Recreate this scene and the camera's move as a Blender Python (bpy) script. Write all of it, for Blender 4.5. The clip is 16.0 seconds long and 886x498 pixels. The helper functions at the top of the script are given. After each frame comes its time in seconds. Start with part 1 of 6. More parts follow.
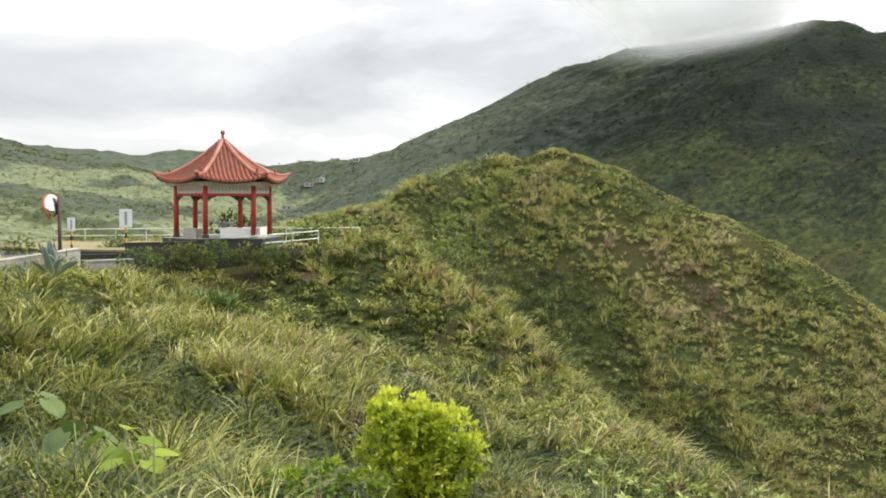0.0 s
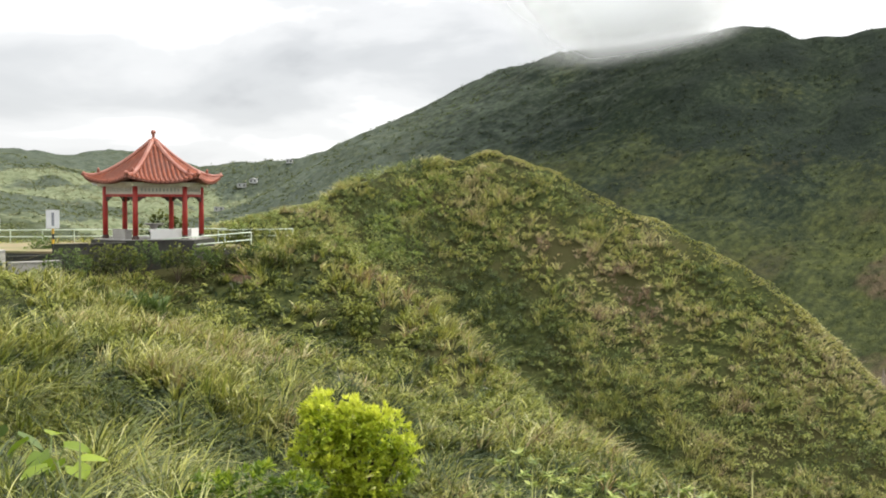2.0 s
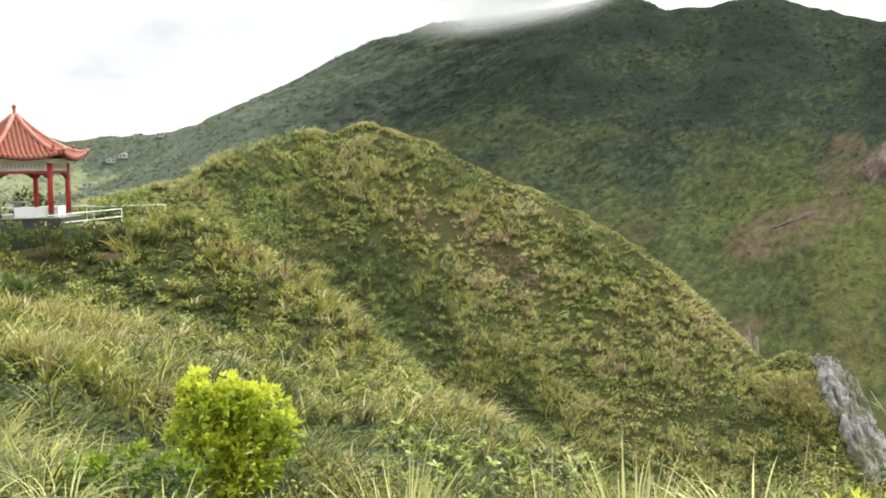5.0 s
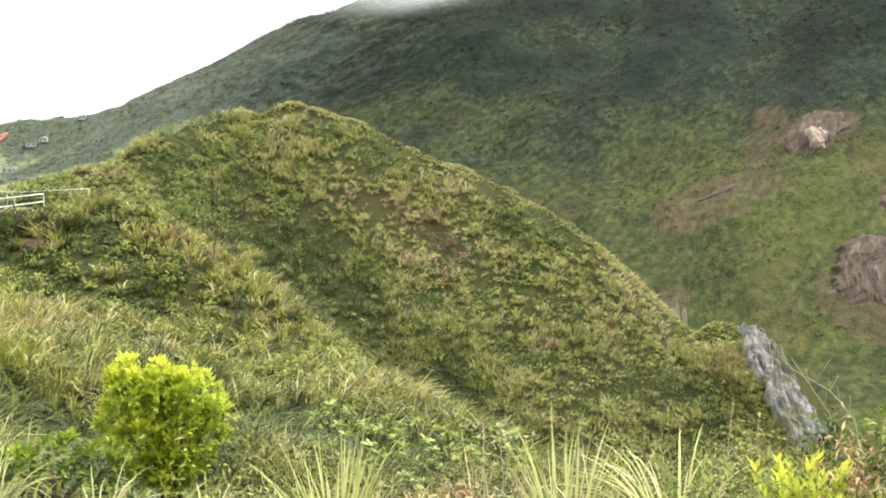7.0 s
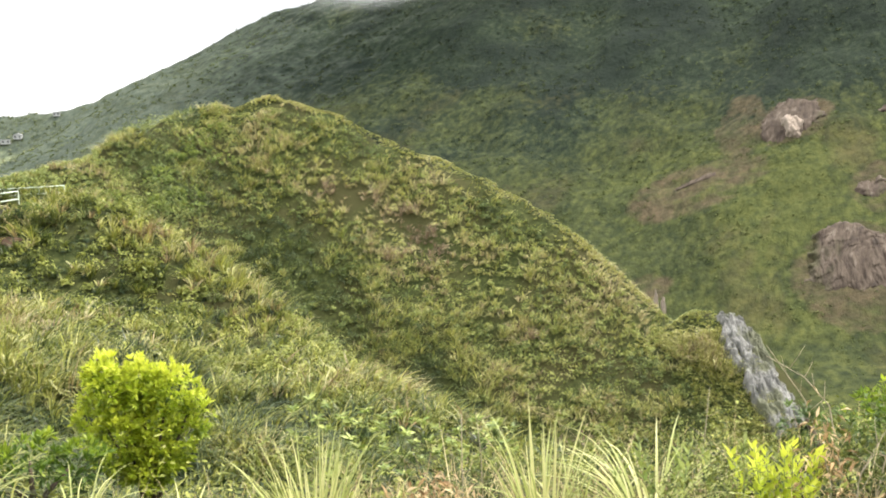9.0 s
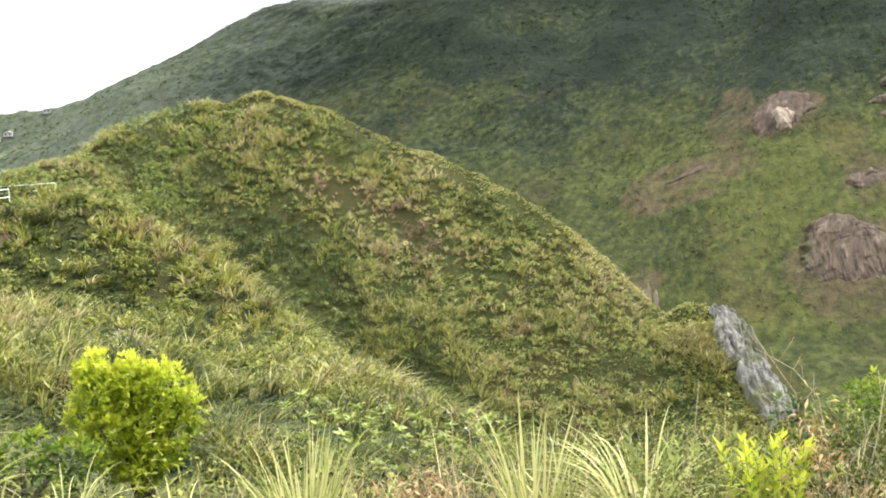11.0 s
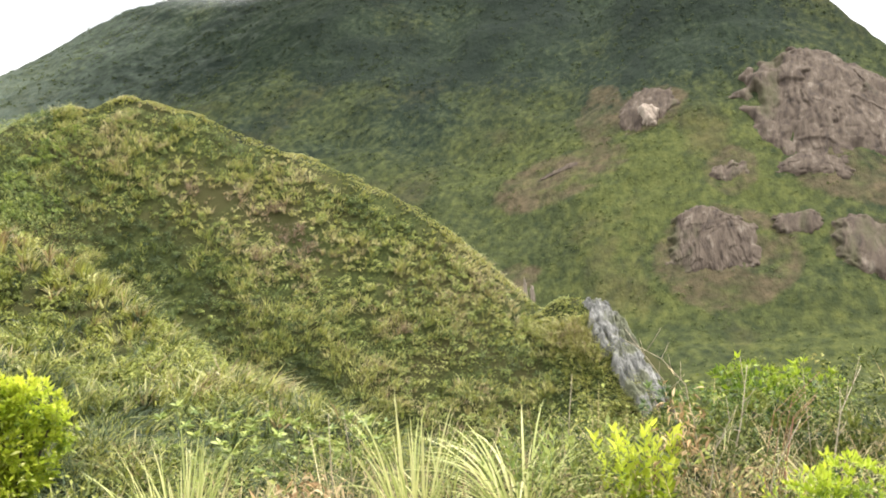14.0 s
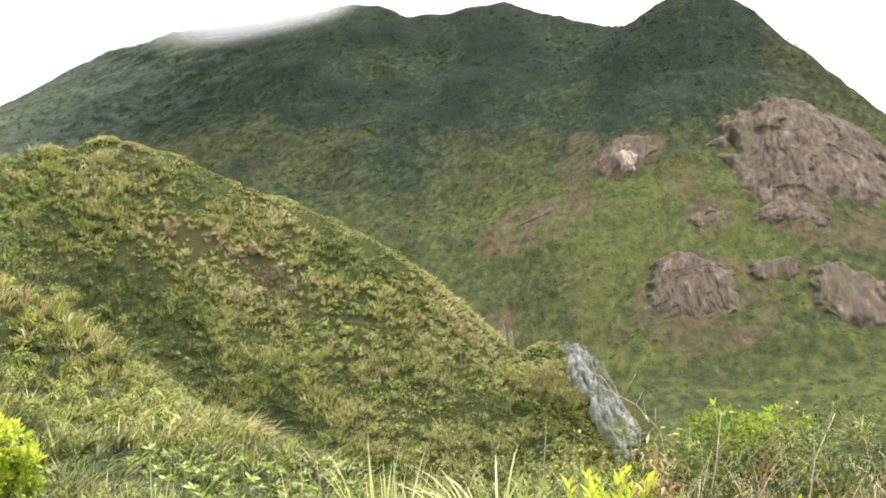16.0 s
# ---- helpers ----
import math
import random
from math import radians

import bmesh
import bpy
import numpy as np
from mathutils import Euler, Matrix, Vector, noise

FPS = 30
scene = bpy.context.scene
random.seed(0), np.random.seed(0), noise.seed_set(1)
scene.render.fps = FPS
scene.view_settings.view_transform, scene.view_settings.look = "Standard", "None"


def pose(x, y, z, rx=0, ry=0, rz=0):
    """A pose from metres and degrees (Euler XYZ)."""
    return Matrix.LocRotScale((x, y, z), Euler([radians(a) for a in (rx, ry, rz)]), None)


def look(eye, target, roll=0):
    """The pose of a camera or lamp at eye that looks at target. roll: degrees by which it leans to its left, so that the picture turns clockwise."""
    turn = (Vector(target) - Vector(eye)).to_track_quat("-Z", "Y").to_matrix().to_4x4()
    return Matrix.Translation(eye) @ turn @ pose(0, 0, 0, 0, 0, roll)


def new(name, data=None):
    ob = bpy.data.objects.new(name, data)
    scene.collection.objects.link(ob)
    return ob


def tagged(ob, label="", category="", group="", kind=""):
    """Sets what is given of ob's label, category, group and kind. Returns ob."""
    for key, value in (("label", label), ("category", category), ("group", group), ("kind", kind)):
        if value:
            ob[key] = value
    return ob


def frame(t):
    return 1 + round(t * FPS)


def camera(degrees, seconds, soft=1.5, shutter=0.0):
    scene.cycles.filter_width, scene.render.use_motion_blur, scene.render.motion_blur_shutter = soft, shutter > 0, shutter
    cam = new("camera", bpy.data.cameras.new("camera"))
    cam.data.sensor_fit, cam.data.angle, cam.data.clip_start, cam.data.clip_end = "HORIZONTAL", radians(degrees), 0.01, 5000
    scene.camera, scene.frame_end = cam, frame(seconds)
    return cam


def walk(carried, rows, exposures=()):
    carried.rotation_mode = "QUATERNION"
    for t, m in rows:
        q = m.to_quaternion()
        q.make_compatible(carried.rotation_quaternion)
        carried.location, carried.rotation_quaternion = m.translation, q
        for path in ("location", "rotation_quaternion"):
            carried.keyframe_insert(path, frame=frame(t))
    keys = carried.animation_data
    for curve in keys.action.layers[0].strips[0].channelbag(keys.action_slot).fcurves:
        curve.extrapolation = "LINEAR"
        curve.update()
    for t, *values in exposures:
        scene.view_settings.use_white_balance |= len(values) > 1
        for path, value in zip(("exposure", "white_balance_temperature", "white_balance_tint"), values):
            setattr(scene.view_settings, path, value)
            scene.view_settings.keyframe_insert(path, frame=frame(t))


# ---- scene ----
# The eye stands 2.1 m above the pavilion's floor (z = 0); x to the right, y ahead.
cam = camera(44.84, 16.0, soft=1.9)
TURNS = [
    (0.0, 87.26, 0.00, 0.00), (0.5, 87.29, 0.18, -0.65), (1.0, 87.34, 0.06, -1.50), (1.5, 87.38, -0.12, -2.35),
    (2.0, 87.35, -0.18, -3.49), (2.5, 87.35, -0.12, -4.72), (3.0, 87.07, 0.25, -5.85), (3.5, 86.70, 0.50, -6.97),
    (4.0, 86.45, 0.50, -7.91), (4.2, 86.38, 0.50, -8.25), (6.3, 84.76, 1.40, -12.85), (6.5, 84.70, 1.50, -13.11),
    (7.0, 84.58, 1.61, -13.78), (7.5, 84.43, 1.77, -14.34), (8.0, 84.32, 2.26, -14.48), (8.5, 84.23, 2.20, -14.82),
    (8.7, 84.19, 2.22, -14.90), (10.8, 83.86, 2.62, -15.25), (11.0, 83.83, 2.66, -15.40), (11.5, 83.68, 2.85, -16.19),
    (12.0, 83.40, 3.23, -17.27), (12.5, 83.02, 3.57, -19.10), (13.0, 82.75, 3.47, -20.47), (13.5, 82.87, 3.91, -21.60),
    (14.0, 83.51, 3.74, -22.10), (14.5, 84.06, 3.67, -22.59), (15.0, 84.55, 3.45, -23.20), (15.5, 85.06, 3.13, -22.99),
    (16.0, 85.77, 3.08, -23.16)]
# the camera drifts a hand's width to the right while it turns
walk(cam, [(t, pose(0.009 * t, 0, 2.1, rx, ry, rz)) for t, rx, ry, rz in TURNS],
     [(0.0, 0.5), (2.0, 0.5), (4.0, 0.72), (6.5, 1.04), (8.5, 1.1), (12.5, 1.14), (16.0, 1.17)])

# ---- daylight: bright broken overcast, a hazy sun high on the right ----
SUN_AZ, SUN_EL = radians(72), radians(56)
world = bpy.data.worlds.new("sky")
scene.world = world
world.use_nodes = True
wt = world.node_tree
wt.nodes.clear()


def node(tree, kind, **kw):
    n = tree.nodes.new(kind)
    for k, v in kw.items():
        if k in n.inputs:
            n.inputs[k].default_value = v
    return n


def ramp(tree, stops, mode="LINEAR"):
    n = tree.nodes.new("ShaderNodeValToRGB")
    n.color_ramp.interpolation = mode
    el = n.color_ramp.elements
    while len(el) < len(stops):
        el.new(0.5)
    for e, (p, c) in zip(el, stops):
        e.position = p
        e.color = (*c, 1) if len(c) == 3 else c
    return n


sky = wt.nodes.new("ShaderNodeTexSky")
sky.sky_type = "NISHITA"
sky.sun_disc = False
sky.sun_elevation = SUN_EL
sky.sun_rotation = SUN_AZ
geo = wt.nodes.new("ShaderNodeTexCoord")
mp = wt.nodes.new("ShaderNodeMapping")
mp.inputs["Scale"].default_value = (1.0, 1.0, 3.2)
mp.inputs["Location"].default_value = (0.35, 0.1, 0.2)
wt.links.new(geo.outputs["Generated"], mp.inputs["Vector"])
nz = node(wt, "ShaderNodeTexNoise", Scale=2.4, Detail=6.0, Roughness=0.5, Distortion=0.4)
wt.links.new(mp.outputs["Vector"], nz.inputs["Vector"])
sep = wt.nodes.new("ShaderNodeSeparateXYZ")
wt.links.new(geo.outputs["Generated"], sep.inputs[0])


def arith(op, a, b):
    n = wt.nodes.new("ShaderNodeMath")
    n.operation = op
    for i, v in enumerate((a, b)):
        if isinstance(v, (int, float)):
            n.inputs[i].default_value = v
        else:
            wt.links.new(v, n.inputs[i])
    return n.outputs[0]


# a bank of grey cloud low in the west, thinning to bright white overcast; the overcast is brightest overhead
bank = ramp(wt, [(0.055, (0, 0, 0)), (0.085, (1, 1, 1)), (0.12, (1, 1, 1)), (0.165, (0.1, 0.1, 0.1)), (0.35, (0.15, 0.15, 0.15))], "EASE")
wt.links.new(sep.outputs["Z"], bank.inputs["Fac"])
west = ramp(wt, [(0.0, (1, 1, 1)), (0.40, (1, 1, 1)), (0.62, (0.2, 0.2, 0.2)), (1.0, (0.3, 0.3, 0.3))], "EASE")
wt.links.new(arith("ADD", arith("MULTIPLY", sep.outputs["X"], 0.5), 0.5), west.inputs["Fac"])
thick = arith("MULTIPLY", bank.outputs["Color"], west.outputs["Color"])
level = arith("SUBTRACT", nz.outputs["Fac"], arith("MULTIPLY", thick, 0.17))
grey = ramp(wt, [(0.20, (0.42, 0.43, 0.445)), (0.32, (0.56, 0.57, 0.58)), (0.41, (0.68, 0.685, 0.69)), (0.47, (0.93, 0.93, 0.925))], "EASE")
wt.links.new(level, grey.inputs["Fac"])
zen = node(wt, "ShaderNodeMapRange")
zen.inputs["From Min"].default_value, zen.inputs["From Max"].default_value = 0.28, 0.9
zen.inputs["To Min"].default_value, zen.inputs["To Max"].default_value = 1.0, 1.7
wt.links.new(sep.outputs["Z"], zen.inputs["Value"])
bg1 = node(wt, "ShaderNodeBackground", Strength=0.10)
bg2 = node(wt, "ShaderNodeBackground", Strength=1.0)
wt.links.new(sky.outputs["Color"], bg1.inputs["Color"])
wt.links.new(grey.outputs["Color"], bg2.inputs["Color"])
wt.links.new(zen.outputs[0], bg2.inputs["Strength"])
mixs = node(wt, "ShaderNodeMixShader", Fac=0.93)
wt.links.new(bg1.outputs[0], mixs.inputs[1])
wt.links.new(bg2.outputs[0], mixs.inputs[2])
wout = wt.nodes.new("ShaderNodeOutputWorld")
wt.links.new(mixs.outputs[0], wout.inputs["Surface"])

sun = new("sun", bpy.data.lights.new("sun", "SUN"))
sun.data.energy = 2.9
sun.data.angle = radians(4)
sun.data.color = (1.0, 0.95, 0.86)
sun_way = Vector((math.sin(SUN_AZ) * math.cos(SUN_EL), math.cos(SUN_AZ) * math.cos(SUN_EL), math.sin(SUN_EL)))
sun.matrix_world = look(sun_way * 300, (0, 0, 0))

# ---- materials ----
MAT = {}


def material(name, colors, scale=1.0, rough=0.8, detail=6.0, bump=0.3, bump_scale=None, spec=0.3, metal=0.0, island=0.0,
             obj_random=0.0, translucent=0.0, big=None, stretch=(1, 1, 1), other=None, turn=0.0, covers=()):
    """A procedural surface: colours over a fine noise, a second noise at a larger size, relief, and a change from piece to piece."""
    m = bpy.data.materials.new(name)
    m.use_nodes = True
    t = m.node_tree
    t.nodes.clear()
    out = t.nodes.new("ShaderNodeOutputMaterial")
    p = node(t, "ShaderNodeBsdfPrincipled", Roughness=rough, Metallic=metal)
    p.inputs["Specular IOR Level"].default_value = spec
    co = t.nodes.new("ShaderNodeTexCoord")
    mp = t.nodes.new("ShaderNodeMapping")
    mp.inputs["Scale"].default_value = stretch
    if turn:
        # streaks run along the slope that faces this way
        mp.vector_type = "TEXTURE"
        mp.inputs["Rotation"].default_value = (0, 0, radians(-turn))
        mp.inputs["Scale"].default_value = [1 / q for q in stretch]
    t.links.new(co.outputs["Object"], mp.inputs["Vector"])
    fine = node(t, "ShaderNodeTexNoise", Scale=scale, Detail=detail, Roughness=0.6)
    t.links.new(mp.outputs[0], fine.inputs["Vector"])
    n = len(colors)
    r = ramp(t, [(0.28 + 0.44 * i / max(n - 1, 1), c) for i, c in enumerate(colors)])
    t.links.new(fine.outputs["Fac"], r.inputs["Fac"])
    color = r.outputs["Color"]
    if big:
        wide = node(t, "ShaderNodeTexNoise", Scale=big[0], Detail=4.0, Roughness=0.55)
        t.links.new(mp.outputs[0], wide.inputs["Vector"])
        wr = ramp(t, [(big[2] if len(big) > 2 else 0.42, (0, 0, 0)), (big[3] if len(big) > 3 else 0.62, (1, 1, 1))])
        t.links.new(wide.outputs["Fac"], wr.inputs["Fac"])
        mx = t.nodes.new("ShaderNodeMix")
        mx.data_type = "RGBA"
        t.links.new(wr.outputs["Color"], mx.inputs["Factor"])
        t.links.new(color, mx.inputs["A"])
        mx.inputs["B"].default_value = (*big[1], 1)
        color = mx.outputs["Result"]
    if other:
        # a second cover, laid by the mesh's own attribute with a ragged edge
        at = t.nodes.new("ShaderNodeAttribute")
        at.attribute_name = other[0]
        edge = t.nodes.new("ShaderNodeMath")
        edge.operation = "ADD"
        t.links.new(at.outputs["Fac"], edge.inputs[0])
        t.links.new(fine.outputs["Fac"], edge.inputs[1])
        er = ramp(t, [(0.36, (0, 0, 0)), (0.74, (1, 1, 1))])
        half = t.nodes.new("ShaderNodeMath")
        half.operation = "MULTIPLY"
        half.inputs[1].default_value = 0.5
        t.links.new(edge.outputs[0], half.inputs[0])
        t.links.new(half.outputs[0], er.inputs["Fac"])
        r2 = ramp(t, [(0.28 + 0.44 * i / (len(other[1]) - 1), c) for i, c in enumerate(other[1])])
        t.links.new(fine.outputs["Fac"], r2.inputs["Fac"])
        spread = node(t, "ShaderNodeTexNoise", Scale=0.03, Detail=4.0, Roughness=0.55)
        t.links.new(mp.outputs[0], spread.inputs["Vector"])
        w2 = ramp(t, [(0.56, (0, 0, 0)), (0.72, (1, 1, 1))])
        t.links.new(spread.outputs["Fac"], w2.inputs["Fac"])
        m2 = t.nodes.new("ShaderNodeMix")
        m2.data_type = "RGBA"
        t.links.new(w2.outputs["Color"], m2.inputs["Factor"])
        t.links.new(r2.outputs["Color"], m2.inputs["A"])
        m2.inputs["B"].default_value = (*other[2], 1)
        m1 = t.nodes.new("ShaderNodeMix")
        m1.data_type = "RGBA"
        t.links.new(er.outputs["Color"], m1.inputs["Factor"])
        t.links.new(color, m1.inputs["A"])
        t.links.new(m2.outputs["Result"], m1.inputs["B"])
        color = m1.outputs["Result"]
    for attribute, low_tone, high_tone in covers:
        # further covers with ragged edges: bare soil, fields, distance haze laid on as a paler tone
        at = t.nodes.new("ShaderNodeAttribute")
        at.attribute_name = attribute
        ragged = node(t, "ShaderNodeTexNoise", Scale=0.09, Detail=7.0, Roughness=0.65)
        t.links.new(co.outputs["Object"], ragged.inputs["Vector"])
        both = t.nodes.new("ShaderNodeMath")
        both.operation = "MULTIPLY_ADD"
        t.links.new(ragged.outputs["Fac"], both.inputs[0])
        both.inputs[1].default_value = 0.9
        t.links.new(at.outputs["Fac"], both.inputs[2])
        cr = ramp(t, [(0.60 if attribute == "far_haze" else 0.78, (0, 0, 0)), (1.0, (1, 1, 1))])
        t.links.new(both.outputs[0], cr.inputs["Fac"])
        tone = ramp(t, [(0.3, low_tone), (0.7, high_tone)])
        t.links.new(fine.outputs["Fac"], tone.inputs["Fac"])
        mc = t.nodes.new("ShaderNodeMix")
        mc.data_type = "RGBA"
        t.links.new(cr.outputs["Color"], mc.inputs["Factor"])
        t.links.new(color, mc.inputs["A"])
        t.links.new(tone.outputs["Color"], mc.inputs["B"])
        color = mc.outputs["Result"]
    if island or obj_random:
        src = t.nodes.new("ShaderNodeNewGeometry").outputs["Random Per Island"] if island else t.nodes.new("ShaderNodeObjectInfo").outputs["Random"]
        amount = island or obj_random
        mr = node(t, "ShaderNodeMapRange")
        mr.inputs["To Min"].default_value = 1 - amount
        mr.inputs["To Max"].default_value = 1 + amount
        t.links.new(src, mr.inputs["Value"])
        hs = t.nodes.new("ShaderNodeHueSaturation")
        t.links.new(mr.outputs[0], hs.inputs["Value"])
        t.links.new(color, hs.inputs["Color"])
        color = hs.outputs["Color"]
    t.links.new(color, p.inputs["Base Color"])
    if bump:
        bn = node(t, "ShaderNodeTexNoise", Scale=bump_scale or scale * 3, Detail=5.0, Roughness=0.65)
        t.links.new(mp.outputs[0], bn.inputs["Vector"])
        b = node(t, "ShaderNodeBump", Strength=bump, Distance=0.4 / (bump_scale or scale * 3))
        t.links.new(bn.outputs["Fac"], b.inputs["Height"])
        t.links.new(b.outputs[0], p.inputs["Normal"])
    surf = p.outputs[0]
    if translucent:
        tr = t.nodes.new("ShaderNodeBsdfTranslucent")
        t.links.new(color, tr.inputs["Color"])
        ms = node(t, "ShaderNodeMixShader", Fac=translucent)
        t.links.new(surf, ms.inputs[1])
        t.links.new(tr.outputs[0], ms.inputs[2])
        surf = ms.outputs[0]
    t.links.new(surf, out.inputs["Surface"])
    MAT[name] = m
    return m


material("soil", [(0.014, 0.018, 0.007), (0.034, 0.043, 0.014), (0.085, 0.092, 0.030)], 3.0, 0.95, detail=9, bump=1.0, spec=0.05, big=(0.15, (0.046, 0.045, 0.018)))
material("forest", [(0.011, 0.016, 0.011), (0.021, 0.030, 0.019), (0.041, 0.053, 0.030)], 0.34, 0.95, detail=8, bump=1.0, bump_scale=0.16, spec=0.04, turn=38, stretch=(1, 0.55, 0.6), big=(0.03, (0.014, 0.020, 0.015), 0.42, 0.62),
         other=("meadow", [(0.034, 0.045, 0.017), (0.057, 0.066, 0.022), (0.088, 0.095, 0.031)], (0.086, 0.076, 0.034)),
         covers=(("far_haze", (0.050, 0.066, 0.052), (0.108, 0.125, 0.092)), ("fields", (0.085, 0.110, 0.055), (0.22, 0.24, 0.15)), ("bare", (0.044, 0.040, 0.023), (0.098, 0.076, 0.047))))
material("red_paint", [(0.28, 0.022, 0.017), (0.37, 0.034, 0.025), (0.44, 0.055, 0.04)], 2.2, 0.5, bump=0.15, bump_scale=18, spec=0.4, big=(0.7, (0.34, 0.03, 0.03)))
material("roof_tile", [(0.21, 0.050, 0.022), (0.30, 0.078, 0.036), (0.40, 0.122, 0.066)], 2.5, 0.5, bump=0.3, bump_scale=14, spec=0.35, big=(0.9, (0.25, 0.085, 0.052)))
material("roof_pan", [(0.10, 0.026, 0.016), (0.15, 0.042, 0.026)], 3, 0.6, bump=0.3, bump_scale=14, big=(0.9, (0.15, 0.06, 0.045)))
material("ridge_tile", [(0.22, 0.062, 0.034), (0.33, 0.105, 0.066)], 3.5, 0.5, bump=0.2, bump_scale=16, spec=0.45, big=(1.1, (0.36, 0.16, 0.12)))
material("cream_paint", [(0.62, 0.58, 0.50), (0.75, 0.72, 0.64)], 2.0, 0.7, bump=0.1, bump_scale=12, big=(0.8, (0.55, 0.50, 0.43)))
material("white_paint", [(0.66, 0.66, 0.64), (0.80, 0.80, 0.78)], 2.0, 0.6, bump=0.1, bump_scale=12, big=(0.9, (0.58, 0.57, 0.54)))
material("frieze_mark", [(0.30, 0.30, 0.27), (0.42, 0.41, 0.37)], 9, 0.7, bump=0)
material("dark_wood", [(0.05, 0.03, 0.025), (0.09, 0.05, 0.04)], 4, 0.6, bump=0.3)
material("concrete", [(0.30, 0.29, 0.27), (0.40, 0.39, 0.36), (0.48, 0.47, 0.44)], 1.6, 0.85, bump=0.35, bump_scale=9, big=(0.5, (0.25, 0.24, 0.22)))
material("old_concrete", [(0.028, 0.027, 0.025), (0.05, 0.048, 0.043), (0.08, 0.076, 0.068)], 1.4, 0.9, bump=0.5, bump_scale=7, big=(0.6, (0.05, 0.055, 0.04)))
material("paving", [(0.20, 0.16, 0.09), (0.29, 0.24, 0.14)], 1.2, 0.9, bump=0.3, bump_scale=8, big=(0.35, (0.16, 0.17, 0.06)))
material("asphalt", [(0.045, 0.045, 0.045), (0.065, 0.064, 0.062)], 2, 0.9, bump=0.5, bump_scale=30, big=(0.3, (0.08, 0.078, 0.072)))
material("rail_paint", [(0.56, 0.66, 0.54), (0.72, 0.78, 0.68)], 3, 0.45, bump=0.1, bump_scale=20, spec=0.5, big=(1.5, (0.45, 0.52, 0.42)))
material("sign_white", [(0.72, 0.73, 0.74), (0.80, 0.80, 0.80)], 2, 0.45, bump=0.0, big=(1.0, (0.66, 0.67, 0.68)))
material("sign_grey", [(0.22, 0.24, 0.27), (0.30, 0.32, 0.35)], 4, 0.5, bump=0)
material("galvanised", [(0.28, 0.29, 0.30), (0.40, 0.41, 0.42)], 4, 0.45, bump=0.1, metal=0.7, big=(1.2, (0.3, 0.3, 0.3)))
material("rust_pole", [(0.045, 0.035, 0.03), (0.08, 0.06, 0.05)], 5, 0.7, bump=0.3, big=(1.0, (0.10, 0.065, 0.045)))
material("post_yellow", [(0.62, 0.36, 0.03), (0.72, 0.46, 0.05)], 4, 0.55, bump=0.1, big=(2.0, (0.5, 0.32, 0.06)))
material("post_black", [(0.02, 0.02, 0.02), (0.035, 0.035, 0.035)], 4, 0.6, bump=0.1)
material("orange_rim", [(0.65, 0.13, 0.04), (0.75, 0.2, 0.07)], 4, 0.5, bump=0)
material("grey_rock", [(0.055, 0.055, 0.050), (0.165, 0.162, 0.150), (0.34, 0.335, 0.315)], 1.3, 0.9, detail=11, bump=1.0, bump_scale=2.6, big=(0.35, (0.115, 0.118, 0.075), 0.5, 0.58), stretch=(1, 1, 0.5))
material("brown_rock", [(0.032, 0.027, 0.023), (0.070, 0.054, 0.043), (0.098, 0.077, 0.060), (0.185, 0.155, 0.125)], 0.42, 0.95, detail=12, bump=1.0, bump_scale=0.6, spec=0.1, turn=38, big=(0.055, (0.070, 0.066, 0.038), 0.57, 0.66), stretch=(1, 0.33, 0.33))
material("pale_rock", [(0.23, 0.185, 0.145), (0.38, 0.32, 0.26)], 0.15, 0.95, detail=8, bump=0.9, bump_scale=0.4, big=(0.09, (0.25, 0.2, 0.16)))
material("dry_twig", [(0.26, 0.21, 0.14), (0.44, 0.38, 0.28)], 12, 0.8, bump=0.3)
material("bark", [(0.06, 0.045, 0.03), (0.13, 0.10, 0.07)], 9, 0.9, bump=0.6)
material("white_house", [(0.36, 0.37, 0.37), (0.48, 0.48, 0.47)], 0.3, 0.8, bump=0)
material("house_roof", [(0.30, 0.30, 0.31), (0.42, 0.42, 0.42)], 0.4, 0.8, bump=0)
material("window_dark", [(0.03, 0.035, 0.04), (0.05, 0.055, 0.06)], 1, 0.2, bump=0, spec=0.5)

mm = bpy.data.materials.new("mirror_glass")
mm.use_nodes = True
mm.node_tree.nodes["Principled BSDF"].inputs["Metallic"].default_value = 1.0
mm.node_tree.nodes["Principled BSDF"].inputs["Roughness"].default_value = 0.08
mm.node_tree.nodes["Principled BSDF"].inputs["Base Color"].default_value = (0.86, 0.87, 0.88, 1)
MAT["mirror_glass"] = mm
material("red_earth", [(0.055, 0.033, 0.022), (0.09, 0.056, 0.036), (0.13, 0.088, 0.058)], 5, 0.95, bump=0.8, bump_scale=14, big=(1.2, (0.11, 0.07, 0.045)))
material("red_stalk", [(0.22, 0.10, 0.06), (0.34, 0.18, 0.11)], 12, 0.7, bump=0.2)
material("green_stalk", [(0.12, 0.17, 0.05), (0.20, 0.25, 0.08)], 12, 0.5, bump=0.1)

